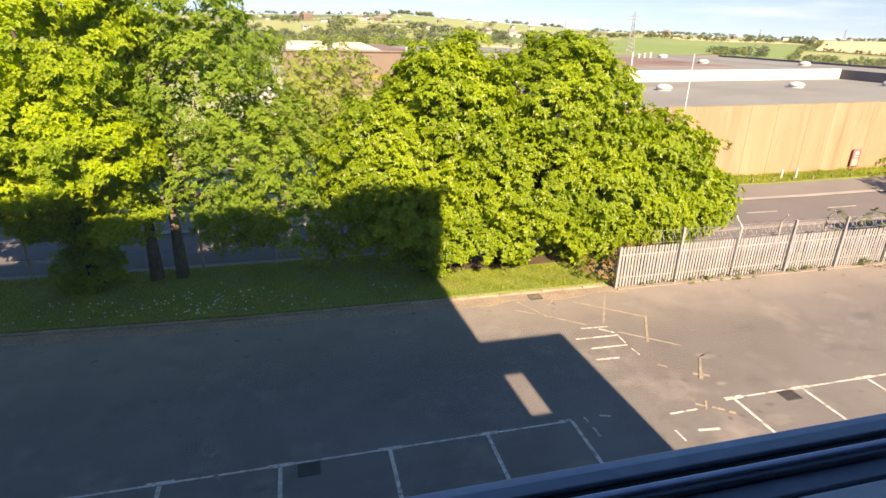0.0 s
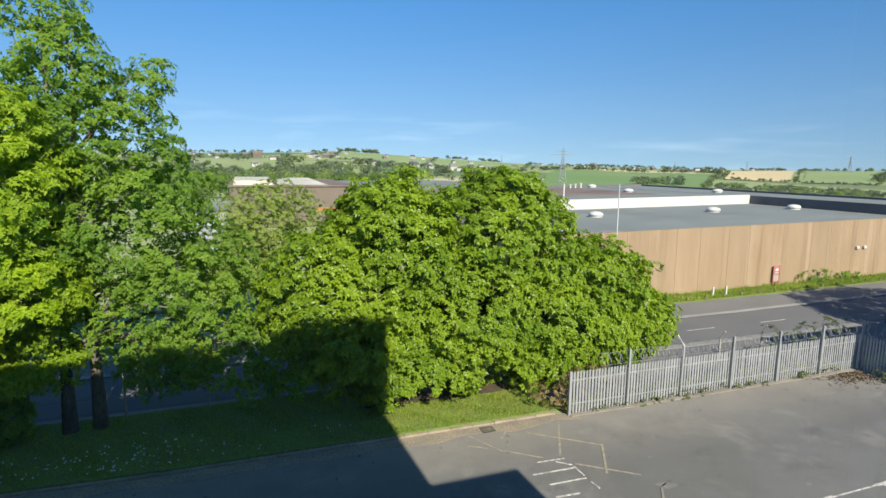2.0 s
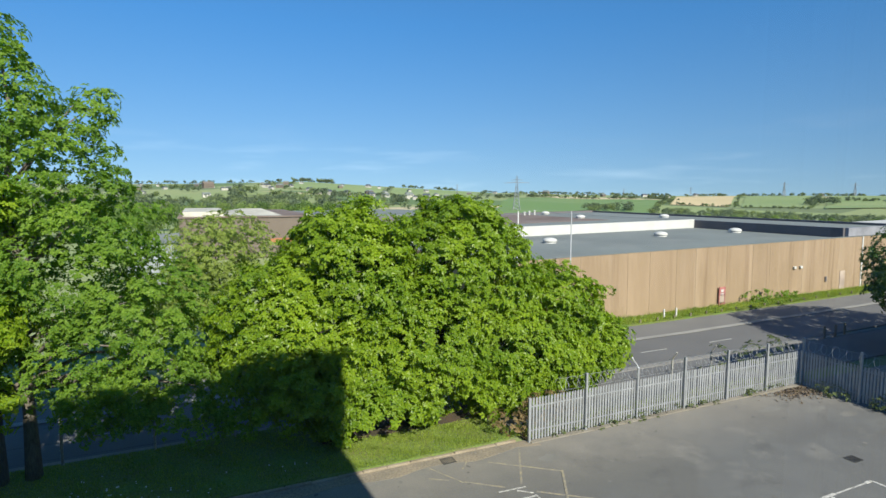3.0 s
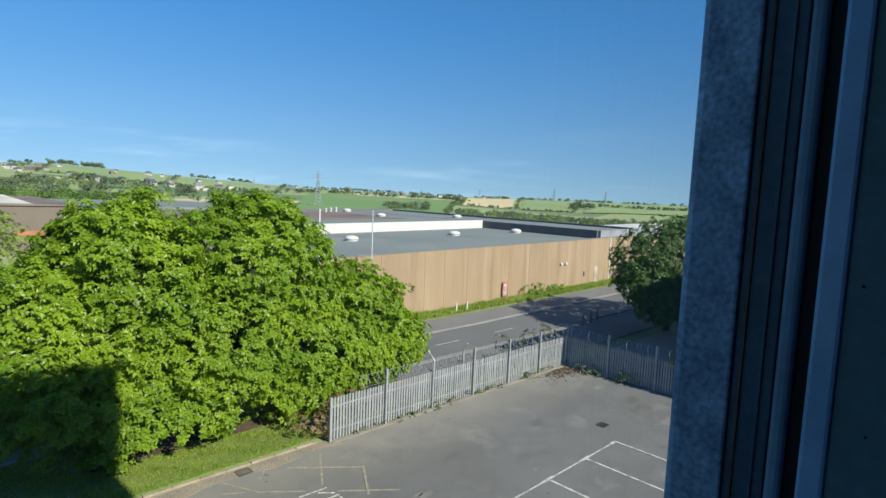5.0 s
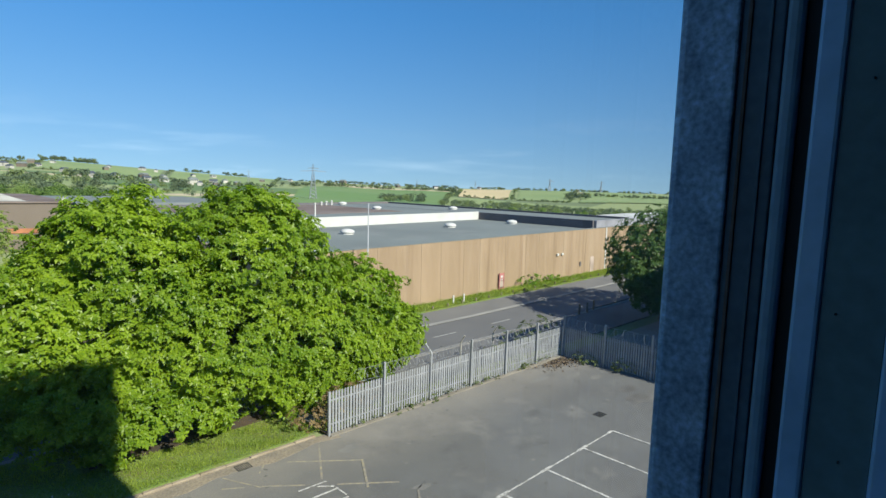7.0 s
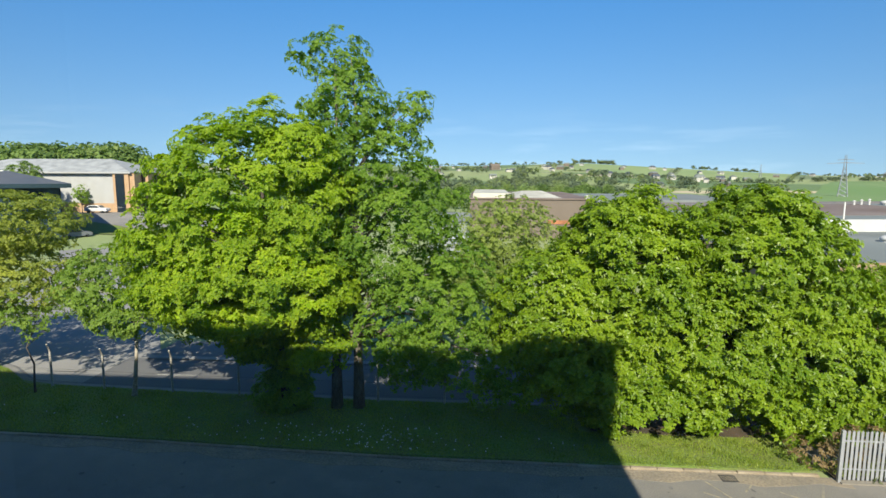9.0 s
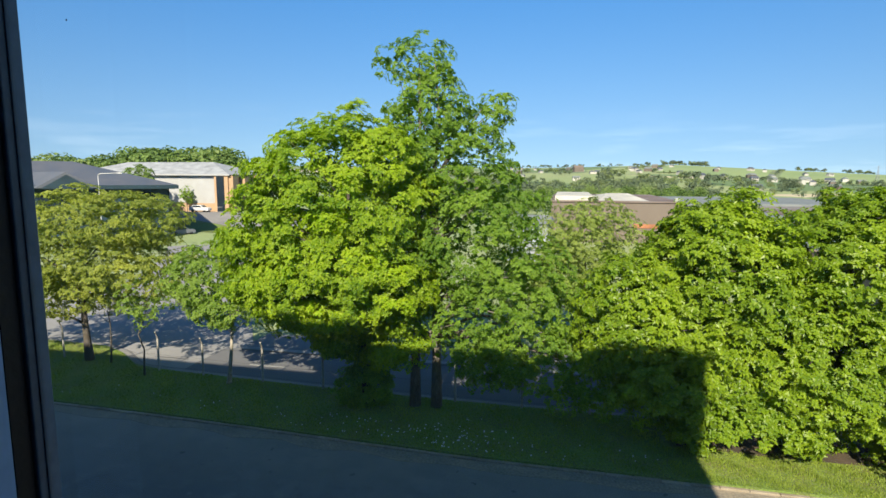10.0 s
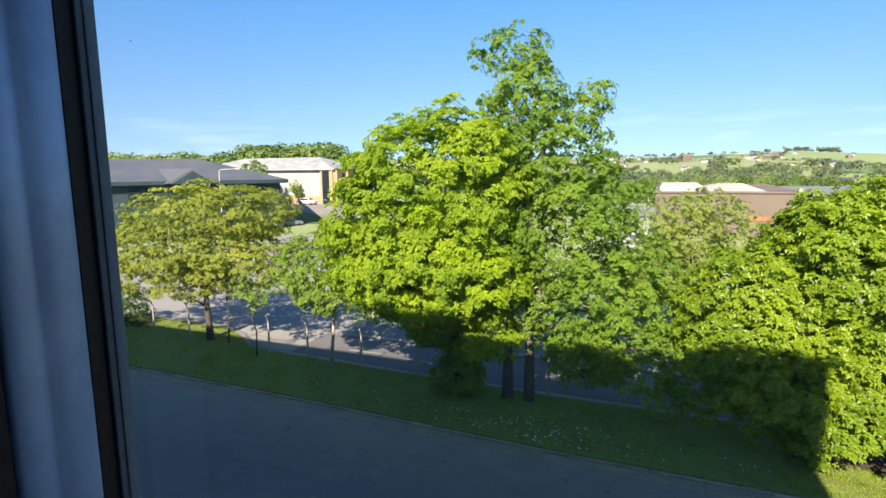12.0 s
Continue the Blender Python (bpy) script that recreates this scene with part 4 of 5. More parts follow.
def bush(name, label, balls, clusters, per, leaf, lump, mat, seed, low=0.05):
    at = (balls[0][0], balls[0][1], 0)
    rng = np.random.default_rng(seed)
    ob = thing(name, label, name, at)
    crown("foliage", [(b[0] - at[0], b[1] - at[1], *b[2:]) for b in balls], clusters, per, leaf, lump, mat, ob, rng, low=low)
    part("stem", tube([(0, 0, 0), (0.05, 0.02, min(0.8, balls[0][2]))], [0.05, 0.02], 6), M_BARK, ob)
    return ob


bush("ivy", "dark ivy wrapped round the maple trunk", [(-7.7, 23.25, 1.8, 0.75, 0.6, 2.0), (-7.9, 23.1, 0.9, 1.2, 0.8, 1.0)], 330, 48, 0.12, 0.3, L_ASH, 31)
bush("hedge", "dark clipped hedge behind the rowan", [(-33.0, 26.2, 1.0, 1.7, 0.9, 1.4)], 160, 34, 0.14, 0.4, L_DARK, 32)
bush("brambles", "dry brown brambles by the fence end", [(12.3, 19.9, 0.5, 0.9, 0.6, 0.7), (14.5, 20.4, 0.6, 1.5, 0.7, 0.8)], 80, 26, 0.11, 0.28, L_DRY, 33)
bush("verge_bush", "low green bushes at the foot of the factory wall", [(46.8, 34.2, 0.7, 2.2, 0.6, 0.6), (50.5, 34.2, 0.6, 1.6, 0.5, 0.5)], 90, 24, 0.14, 0.3, L_ASH, 34)
bush("climber", "weedy climber behind the steel fence", [(27.5, 20.0, 1.5, 1.6, 0.5, 0.9), (24.5, 20.2, 1.3, 0.6, 0.4, 1.2), (29.2, 20.2, 1.6, 0.8, 0.6, 0.7)], 70, 22, 0.12, 0.25, L_WEED, 35)
bush("climber", "green climber hanging over the side fence", [(29.7, 12.0, 1.9, 0.4, 0.7, 0.6), (29.5, 11.6, 1.2, 0.25, 0.5, 0.8)], 40, 24, 0.13, 0.22, L_WEED, 38)
bush("weeds", "weeds growing along the side fence", [(29.1, 17.3, 0.2, 0.3, 0.8, 0.35), (29.2, 14.8, 0.3, 0.35, 0.7, 0.5)], 50, 20, 0.09, 0.18, L_WEED, 36, low=0.02)
bush("weeds", "thin weeds at the foot of the steel fence", [(20.0, 18.95, 0.1, 3.6, 0.12, 0.22), (26.5, 18.95, 0.12, 1.6, 0.12, 0.25), (15.5, 18.95, 0.08, 2.0, 0.1, 0.16)], 90, 14, 0.07, 0.12, L_WEED, 37, low=0.02)


# ---- markings and fittings of the car park ----
def marking(name, label, lines, mat, z=0.0, group=""):
    """Painted lines, each from (x0, y0) to (x1, y1) and so wide."""
    ob = thing(name, label, "road marking", (0, 0, 0), kind="structure")
    for level, (x0, y0, x1, y1, w) in enumerate(lines):
        top = 0.003 + (0.003 * (1 + (level - 1) % 6) if level else 0.0)
        d = Vector((x1 - x0, y1 - y0, 0))
        n = Vector((-d.y, d.x, 0)).normalized() * w / 2
        a, b = Vector((x0, y0, z)), Vector((x1, y1, z + (rise(x1) - rise(x0)) * (y0 > 25)))
        bm = bmesh.new()
        lo = [bm.verts.new(p + Vector((0, 0, -0.01))) for p in (a - n, b - n, b + n, a + n)]
        hi = [bm.verts.new(p + Vector((0, 0, top))) for p in (a - n, b - n, b + n, a + n)]
        bm.faces.new(hi)
        for k in range(4):
            bm.faces.new((lo[k], lo[(k + 1) % 4], hi[(k + 1) % 4], hi[k]))
        part("line", bm, mat, ob)
    return ob


LEFT_BAYS = [-18.9, -16.3, -13.7, -11.1, -8.5, -5.9, -3.25, -0.57, 2.09, 4.67, 7.1]
RIGHT_BAYS = [12.24, 14.65, 17.1, 19.6, 21.95]
for bays in (LEFT_BAYS, RIGHT_BAYS):
    y = 11.69 if bays is LEFT_BAYS else 11.6
    rows = [(bays[0], y, bays[-1], y, 0.06)]
    rows += [(x, y - 0.04, x + 0.05, 6.9, 0.1) for x in bays]
    rows += [(x - 0.3, y + 0.005, x + 0.3, y + 0.005, 0.11) for x in bays[:-1]] + [(bays[-1] - 0.35, y + 0.005, bays[-1], y + 0.005, 0.11)]
    marking("bay_markings", "worn white parking bay lines with T-bars", rows, M_LINE)
marking("hatch_markings", "broken white bars left on the asphalt", [
    (9.71, 16.26, 10.73, 16.2, 0.065), (9.2, 15.62, 10.8, 15.57, 0.07), (9.43, 14.95, 10.75, 14.92, 0.06), (9.26, 14.3, 10.08, 14.26, 0.065), (10.33, 16.1, 10.75, 15.74, 0.05), (10.74, 15.62, 10.76, 15.05, 0.05),
    (10.76, 14.66, 10.81, 14.27, 0.04), (9.96, 11.36, 10.84, 11.38, 0.06), (9.67, 10.72, 9.69, 10.3, 0.06), (10.28, 10.59, 10.91, 10.52, 0.07), (7.5, 11.74, 7.53, 11.54, 0.06), (7.95, 11.71, 8.25, 11.62, 0.06), (7.54, 11.3, 7.56, 10.95, 0.07)], M_LINE)
marking("yellow_markings", "faded yellow lines crossing on the asphalt", [
    (12.0, 18.68, 10.7, 16.42, 0.075), (10.4, 18.25, 12.5, 16.6, 0.07), (8.95, 17.33, 10.06, 16.45, 0.07), (10.9, 15.78, 12.56, 14.5, 0.07), (12.54, 16.6, 11.56, 14.95, 0.085), (12.68, 13.66, 12.15, 12.95, 0.07),
    (12.2, 13.0, 11.93, 12.62, 0.12), (11.88, 12.95, 12.32, 12.72, 0.12), (11.06, 13.64, 11.3, 13.45, 0.08), (10.94, 11.6, 11.21, 11.42, 0.08), (11.34, 11.66, 11.1, 11.32, 0.06), (11.32, 11.37, 11.6, 11.17, 0.07),
    (11.65, 11.09, 11.8, 10.97, 0.07), (10.1, 19.1, 9.28, 18.16, 0.055), (8.2, 18.7, 8.9, 17.3, 0.055), (7.9, 18.03, 8.5, 17.65, 0.06)], M_YELLOW)
marking("centre_line", "dashed white line along the road", [(x, 26.9, x + 2.2, 26.9, 0.085) for x in range(-70, 34, 6)], M_WORN)
marking("edge_line", "pale line along the far edge of the road", [(-18, 29.4, 33, 29.4, 0.45), (33, 29.4, 100, 29.4, 0.45)], M_CHANNEL, z=0.05)


def drain(at, rz=0):
    d = thing("drain_grate", "black slotted iron drain grate set in asphalt", "drain", at, rz, group="drain grates")
    part("frame", boxes((-0.27, 0.27, -0.22, -0.17, 0, 0.012), (-0.27, 0.27, 0.17, 0.22, 0, 0.012), (-0.27, -0.22, -0.17, 0.17, 0, 0.012), (0.22, 0.27, -0.17, 0.17, 0, 0.012)), M_IRON, d)
    part("pit", boxes((-0.22, 0.22, -0.17, 0.17, -0.02, 0.004)), M_IRON, d)
    for k in range(6):
        part("bar", boxes((-0.19 + k * 0.07, -0.155 + k * 0.07, -0.17, 0.17, 0.003, 0.012)), M_IRON, d)


for at in ((0.1, 11.42, 0), (14.0, 11.35, 0), (23.1, 12.85, 0), (9.06, 18.95, 0)):
    drain(at)
M_PATCH = material("fresh_asphalt", (0.15, 0.143, 0.132), 0.9, spread=0.2, scale=6, fine=40)
M_PALEPATCH = material("pale_patch", (0.215, 0.206, 0.187), 0.9, spread=0.2, scale=6, fine=40)


def patch(at, rx, ry, mat, label, seed):
    """An uneven repair or stain of its own outline."""
    rng = np.random.default_rng(seed)
    bm = bmesh.new()
    n = 18
    bm.faces.new([bm.verts.new((rx * math.cos(2 * math.pi * k / n) * rng.uniform(0.75, 1.1), ry * math.sin(2 * math.pi * k / n) * rng.uniform(0.75, 1.1), 0.005)) for k in range(n)])
    ob = link("asphalt_patch", bm, mat)
    ob.location = at
    return tagged(ob, label, "patch", kind="structure")


for k, (x, y, rx, ry, m) in enumerate(((12.68, 17.6, 0.5, 0.28, 1), (26.3, 12.6, 0.9, 0.5, 0), (27.2, 13.6, 0.7, 0.4, 0), (12.8, 10.5, 0.42, 0.26, 1), (6.6, 10.13, 0.4, 0.15, 1), (13.1, 11.1, 0.16, 0.1, 0), (12.4, 12.3, 0.2, 0.09, 1), (12.8, 13.85, 0.22, 0.1, 1), (9.82, 12.75, 0.12, 0.06, 1), (10.75, 12.33, 0.07, 0.05, 1), (26.6, 16.6, 0.9, 0.3, 1), (25.2, 17.4, 1.2, 0.25, 1), (27.6, 15.6, 0.6, 0.25, 1), 
                                      (13.0, 13.7, 0.3, 0.15, 1))):
    patch((x, y, 0), rx, ry, (M_PATCH, M_PALEPATCH)[m], ("dark asphalt repair", "pale worn asphalt patch")[m] + " in the car park", k)


def litter():
    """Dead stems and leaves heaped in the fence corner."""
    rng = np.random.default_rng(41)
    c = np.stack([29.2 - np.abs(rng.normal(0, 1.1, 900)), 18.75 - np.abs(rng.normal(0, 0.5, 900)), rng.uniform(0.01, 0.06, 900)], 1)
    v, f = leaves(c, np.tile([0, 0, 1.0], (900, 1)), 0.13, rng)
    ob = raw_mesh("leaf_litter", v, f, material("dead_leaf", (0.17, 0.13, 0.09), 0.95, spread=0.3, island=0.5))
    tagged(ob, "brown dead leaves heaped in the fence corner", "leaf litter", kind="stuff")


litter()


# ---- posts, lamps and signs ----
def cranked_post(at, tall=2.1):
    p = thing("fence_post", "cranked concrete post of the road fence", "post", at, group="concrete fence posts")
    part("shaft", tube([(0, 0, 0), (0.01, 0, tall - 0.4), (0.06, -0.22, tall)], [0.055, 0.05, 0.04], 6), M_CONCRETE, p)
    for z in (0.7, 1.3):
        part("clip", boxes((-0.07, 0.07, -0.07, -0.04, z, z + 0.02)), M_GALV, p)
    return p


for k, x in enumerate((-29.9, -26.6, -19.9, -17.2, -13.75, -10.5, -7.2, -4.0, -1.0, 1.9, 4.9, 19.6, 22.2, 24.9)):
    cranked_post((x, fence_line(x) + 0.35 if x < 20 else 20.8, 0.0), 2.15 + 0.05 * (k % 3))
w = thing("wire_fence", "thin strained wires between the concrete posts", "fence", (0, 0, 0))
for z in (0.4, 1.0, 1.6):
    part("wire", tube([(x, fence_line(x) + 0.3, z) for x in range(-30, 6, 3)], [0.004] * 12, 3), M_IRON, w)


def lamp_post(at, tall, rz=0, arm=1.2, mat=M_WHITE):
    p = thing("street_lamp", "tall pale steel street lamp beside the road", "street lamp", at, rz, group="street lamps")
    part("pole", tube([(0, 0, 0), (0, 0, 1.2), (0, 0, 1.25), (0, 0, tall)], [0.09, 0.09, 0.055, 0.04], 10), mat, p, smooth=True)
    if arm:
        part("arm", tube([(0, 0, tall - 0.05), (0.3, 0, tall + 0.12), (arm, 0, tall + 0.2)], [0.05, 0.045, 0.04], 8), M_WHITE, p, smooth=True)
        part("lantern", boxes((arm - 0.1, arm + 0.6, -0.13, 0.13, tall + 0.12, tall + 0.26), bevel=0.04), M_WHITE, p)
    return p


lamp_post((25.0, 32.9, 0), 8.75, arm=0, mat=M_GALV)
lamp_post((21.3, 34.0, 0), 8.75, arm=0)
lamp_post((-56.7, 59.7, 0), 10.3, rz=10, arm=2.6)


def totem():
    t = thing("totem_sign", "red frame sign with white panel by the wall", "sign", (42.3, 34.42, 0.25))
    for x in (-0.36, 0.3):
        part("upright", boxes((x, x + 0.08, -0.05, 0.05, 0, 1.65), bevel=0.01), M_RED, t)
    part("panel", boxes((-0.28, 0.3, -0.03, 0.03, 0.95, 1.62), bevel=0.005), M_RED, t)
    part("plate", boxes((-0.16, 0.18, -0.05, -0.031, 1.2, 1.42)), M_WHITE, t, "white plate")
    part("plate", boxes((-0.2, 0.22, -0.05, -0.031, 1.0, 1.08)), M_WHITE, t, "white plate")
    part("lower_panel", boxes((-0.28, 0.3, -0.03, 0.03, 0.3, 0.9), bevel=0.005), M_PINKDOOR, t, "pale faded lower panel")
    part("crossbar", boxes((-0.28, 0.3, -0.04, 0.04, 0.1, 0.18)), M_RED, t)


totem()
for x in (34.3, 35.6):
    m = thing("marker_post", "short white marker post on the verge", "post", (x, 33.1, 0.12), group="marker posts")
    part("shaft", boxes((-0.07, 0.07, -0.05, 0.05, 0, 0.75), bevel=0.02), M_WHITE, m)
for k in range(16):
    m = thing("bollard", "low dark timber stump along the verge", "bollard", (31.5 + k * 1.75, 32.7, 0.1 + rise(31.5 + k * 1.75)), group="verge stumps")
    part("stump", tube([(0, 0, 0), (0, 0, 0.28)], [0.08, 0.075], 6), M_TIMBER, m)
for x, y in ((40.0, 24.3), (42.4, 24.4), (41.2, 24.3)):
    m = thing("bollard", "dark timber post beside the road", "bollard", (x, y, 0), group="roadside posts")
    part("stump", boxes((-0.06, 0.06, -0.06, 0.06, 0, 0.9), bevel=0.015), M_TIMBER, m)


# ---- buildings further off ----
def gable_roof(x0, x1, y0, y1, eave, ridge, hip=0.0, over=0.5):
    """A ridged roof along x, hipped by so much at its ends."""
    bm = bmesh.new()
    ym = (y0 + y1) / 2
    a = [bm.verts.new(p) for p in ((x0 - over, y0 - over, eave), (x1 + over, y0 - over, eave), (x1 + over, y1 + over, eave), (x0 - over, y1 + over, eave))]
    r = [bm.verts.new((x0 + hip, ym, ridge)), bm.verts.new((x1 - hip, ym, ridge))]
    for q in ((a[0], a[1], r[1], r[0]), (a[2], a[3], r[0], r[1]), (a[1], a[2], r[1]), (a[3], a[0], r[0]), a[::-1]):
        bm.faces.new(q)
    return bm


def office():
    o = thing("office_building", "low office with a dark hipped slate roof and teal trim", "office", (-95.4, 65.9, 0), 42)
    part("wall", boxes((-35, 33.5, -11.5, 11.5, 0, 8.2)), M_TEAL, o)
    part("roof", gable_roof(-36, 34, -12, 12, 8.7, 12.5, 14, 1.0), M_SLATE, o)
    part("fascia", boxes((-37, 35, -13, -12.6, 8.1, 8.7)), M_TEAL, o)
    part("end_fascia", boxes((34.6, 35, -12.59, 13, 8.1, 8.7)), M_TEAL, o)
    part("soffit", boxes((-36.5, 34.5, -12.55, 12.5, 8.05, 8.09)), M_TEAL, o)
    dormer = prism([(16, 8.3), (24, 8.3), (20, 10.7)], -13.6, 0)
    bmesh.ops.translate(dormer, vec=(-11, 0, 0), verts=[v for v in dormer.verts if v.co.y > -1])
    part("dormer", dormer, M_SLATE, o)
    part("dormer_face", prism([(16.7, 8.2), (23.3, 8.2), (20, 10.3)], -13.66, -13.61), M_TEAL, o)
    for k in range(11):
        x = -32 + k * 6
        p = part("window", boxes((x, x + 3.6, -11.7, -11.51, 4.9, 7.7)), M_TEAL, o)
        for j in range(3):
            part("pane", boxes((x + 0.1 + j * 1.18, x + 1.14 + j * 1.18, -11.76, -11.701, 5.0, 7.6)), M_PANE, p)
    for y in (-11.0, -5.5, 0.0, 5.5):
        part("window", boxes((33.51, 33.7, y, y + 5.2, 3.4, 8.0)), M_PANE, o)


M_PALECLAD = material("pale_cladding", (0.38, 0.38, 0.375), 0.6, spread=0.06, scale=6, fine=8, second=(0.34, 0.335, 0.32))


def white_unit():
    u = thing("industrial_unit", "white clad industrial unit with orange brick piers", "industrial unit", (-85.3, 116, 2.0))
    part("wall", boxes((-26, 15, -8, 8, -2, 8.4)), M_PALECLAD, u)
    part("brick_base", boxes((-26.2, 15.2, -8.2, -8.01, -2, 2.2)), M_BRICK, u)
    part("roof", gable_roof(-26, 15, -8, 8, 8.41, 11.3, 9, 0.7), material("pale_grey_roof", (0.36, 0.37, 0.37), 0.7, spread=0.08), u)
    part("gutter", boxes((-26.8, 15.8, -8.9, -8.71, 8.2, 8.5)), M_PALECLAD, u)
    for y in (-8.2, -3.6, 1.0, 5.6):
        part("pier", boxes((15.01, 16.2, y, y + 2.0, -2, 8.2)), M_BRICK, u)
    for y in (-6.0, -1.4, 3.2):
        part("window", boxes((15.01, 15.2, y, y + 2.2, -1, 8.0)), M_PANE, u)
    part("corner_pier", boxes((11.9, 15.2, -8.6, -8.21, -2, 8.2)), M_BRICK, u)
    part("glazing", boxes((12.5, 14.3, -8.75, -8.61, -1, 8.0)), M_PANE, u)


M_CREAM = material("cream_roof_sheet", (0.56, 0.53, 0.44), 0.7, spread=0.06, scale=3, fine=8)


def brick_unit():
    b = thing("brick_unit", "red-brown brick unit with a white roof edge", "industrial unit", (8, 96, 0))
    part("wall", boxes((-9.5, 10.0, -5.5, 30, 0, 6.3)), M_REDBROWN, b)
    part("coping", boxes((-9.7, 10.2, -5.7, 30, 6.301, 6.5)), M_BROWNFELT, b)
    part("white_roof", boxes((-9, -3.0, -4, 20, 6.501, 7.2)), M_CREAM, b, "cream roof light")
    part("white_roof", gable_roof(-2.2, 5.4, -4, 20, 6.501, 7.35, 2, 0), M_CREAM, b, "cream roof light")
    part("orange_band", boxes((3.0, 10.1, -5.6, -5.51, 2.4, 3.0)), material("orange_paint", (0.42, 0.17, 0.08), 0.7), b, "orange painted band")
    part("vent_box", boxes((9.0, 9.6, -5.0, -4.4, 6.501, 7.0)), M_WHITE, b)
    g = thing("grey_shed", "grey metal shed with a shallow roof", "shed", (-3.6, 72, 0))
    part("wall", boxes((-2.5, 2.5, -4, 4, 0, 4.6)), material("grey_cladding", (0.34, 0.36, 0.38), 0.6, spread=0.1), g)
    part("roof", gable_roof(-2.5, 2.5, -4, 4, 4.601, 5.4, 0, 0.3), M_FELT, g)
    d = thing("grey_unit", "long unit with a flat grey roof", "industrial unit", (34, 108, 0))
    part("wall", boxes((-14, 12, -12, 20, 0, 5.6)), M_CLADSHADE, d)
    part("roof", boxes((-14.3, 12.3, -12.3, 20.3, 5.601, 6.1)), M_FELT, d)
    part("vent_box", boxes((-5, -3.8, -10, -9, 6.101, 6.7)), M_WHITE, d)


office()
white_unit()
brick_unit()


def car(at, rz, mat, label):
    c = thing("car", label, "car", at, rz, group="parked cars")
    body = prism([(-2.1, 0.3), (2.1, 0.3), (2.15, 0.7), (1.9, 0.95), (1.0, 1.0), (0.4, 1.45), (-1.2, 1.48), (-1.9, 1.0), (-2.15, 0.9)], -0.85, 0.85)
    bmesh.ops.bevel(body, geom=list(body.edges), offset=0.06, segments=2, affect="EDGES")
    part("body", body, mat, c, smooth=False)
    part("windscreen", prism([(0.5, 1.42), (1.02, 1.02), (1.05, 1.04), (0.53, 1.45)], -0.72, 0.72), M_PANE, c)
    for y in (-0.861, 0.851):
        part("side_window", prism([(-1.5, 1.02), (0.8, 1.02), (0.3, 1.38), (-1.1, 1.4)], y, y + 0.01), M_PANE, c)
    for x in (-1.3, 1.3):
        for y in (-0.85, 0.67):
            part("wheel", tube([(x, y, 0.31), (x, y + 0.2, 0.31)], [0.31, 0.31], 14), M_GASKET, c)


M_CARWHITE = material("white_car_paint", (0.7, 0.7, 0.7), 0.25, spread=0.02, bump=0)
M_CARGREY = material("grey_car_paint", (0.2, 0.21, 0.23), 0.25, spread=0.02, bump=0)


tree("tree", "round dark green tree between the units", (-85.5, 99.5, 2.3), (-85.5, 99.5, 10), 0.2, [(-85.5, 99.5, 8.6, 3.0, 2.6, 3.4), (-83.6, 99.3, 7.4, 2.4, 2, 2.2)], 420, 26, 0.36, 0.8, L_FAR, seed=44)
tree("sapling", "slim young tree before the white unit", (-79.5, 106.3, 2.3), (-79.5, 106.3, 7.6), 0.08, [(-79.5, 106.3, 6.0, 1.5, 1.3, 1.9)], 70, 20, 0.3, 0.5, L_BIRCH, seed=45, forks=8, group="saplings")


def forecourt():
    """A pale concrete apron laid over the rising ground before the white unit."""
    xs, ys = np.linspace(-125, -50, 40), np.linspace(84, 107.5, 20)
    gx, gy = np.meshgrid(xs, ys)
    v = np.stack([gx.ravel(), gy.ravel(), terrain(gx.ravel(), gy.ravel()) + 0.12], 1)
    f = [(r * 40 + c, r * 40 + c + 1, (r + 1) * 40 + c + 1, (r + 1) * 40 + c) for r in range(19) for c in range(39)]
    tagged(raw_mesh("forecourt", v, np.array(f), M_PATH), "pale asphalt forecourt before the white unit", "pavement", kind="structure")


forecourt()


def verge_strip():
    """Mown grass between the side road and the forecourt."""
    xs, ys = np.linspace(-90, -44, 40), np.linspace(0, 1, 7)
    v = np.array([(x, y, float(terrain(x, y)) + 0.3) for t in ys for x in xs for y in (88.5 + 6.0 * t - 0.12 * (x + 67),)])
    f = [(r * 40 + c, r * 40 + c + 1, (r + 1) * 40 + c + 1, (r + 1) * 40 + c) for r in range(6) for c in range(39)]
    tagged(raw_mesh("verge_units", v, np.array(f), M_TURF), "mown grass verge before the white unit", "verge", kind="structure")


verge_strip()
car((-75.5, 105.2, float(terrain(-75.5, 105.2)) + 0.14), 8, M_CARWHITE, "white car parked on the forecourt")
car((-64, 84, 0), 60, M_CARGREY, "grey car parked on the side road")


def spots():
    """Oil drips, gum and pale scuffs scattered over the car park."""
    rng = np.random.default_rng(91)
    for name, n, mat, big in (("oil_spots", 150, M_PATCH, 0.13), ("pale_scuffs", 90, M_PALEPATCH, 0.12)):
        v, f = [], []
        for _ in range(n):
            x, y = rng.uniform(-14, 28), rng.uniform(10.5, 18.6)
            r, q, t = big * rng.uniform(0.25, 1.0), rng.uniform(0.3, 1.0), rng.uniform(0, 3.1)
            k = len(v)
            for a in range(8):
                c, d = r * math.cos(a * math.pi / 4) * rng.uniform(0.7, 1.2), r * q * math.sin(a * math.pi / 4) * rng.uniform(0.7, 1.2)
                v.append((x + c * math.cos(t) - d * math.sin(t), y + c * math.sin(t) + d * math.cos(t), 0.004))
            f.append(tuple(range(k, k + 8)))
        tagged(raw_mesh(name, v, f, mat), "small stains scattered over the worn asphalt", "stains", kind="stuff")


spots()


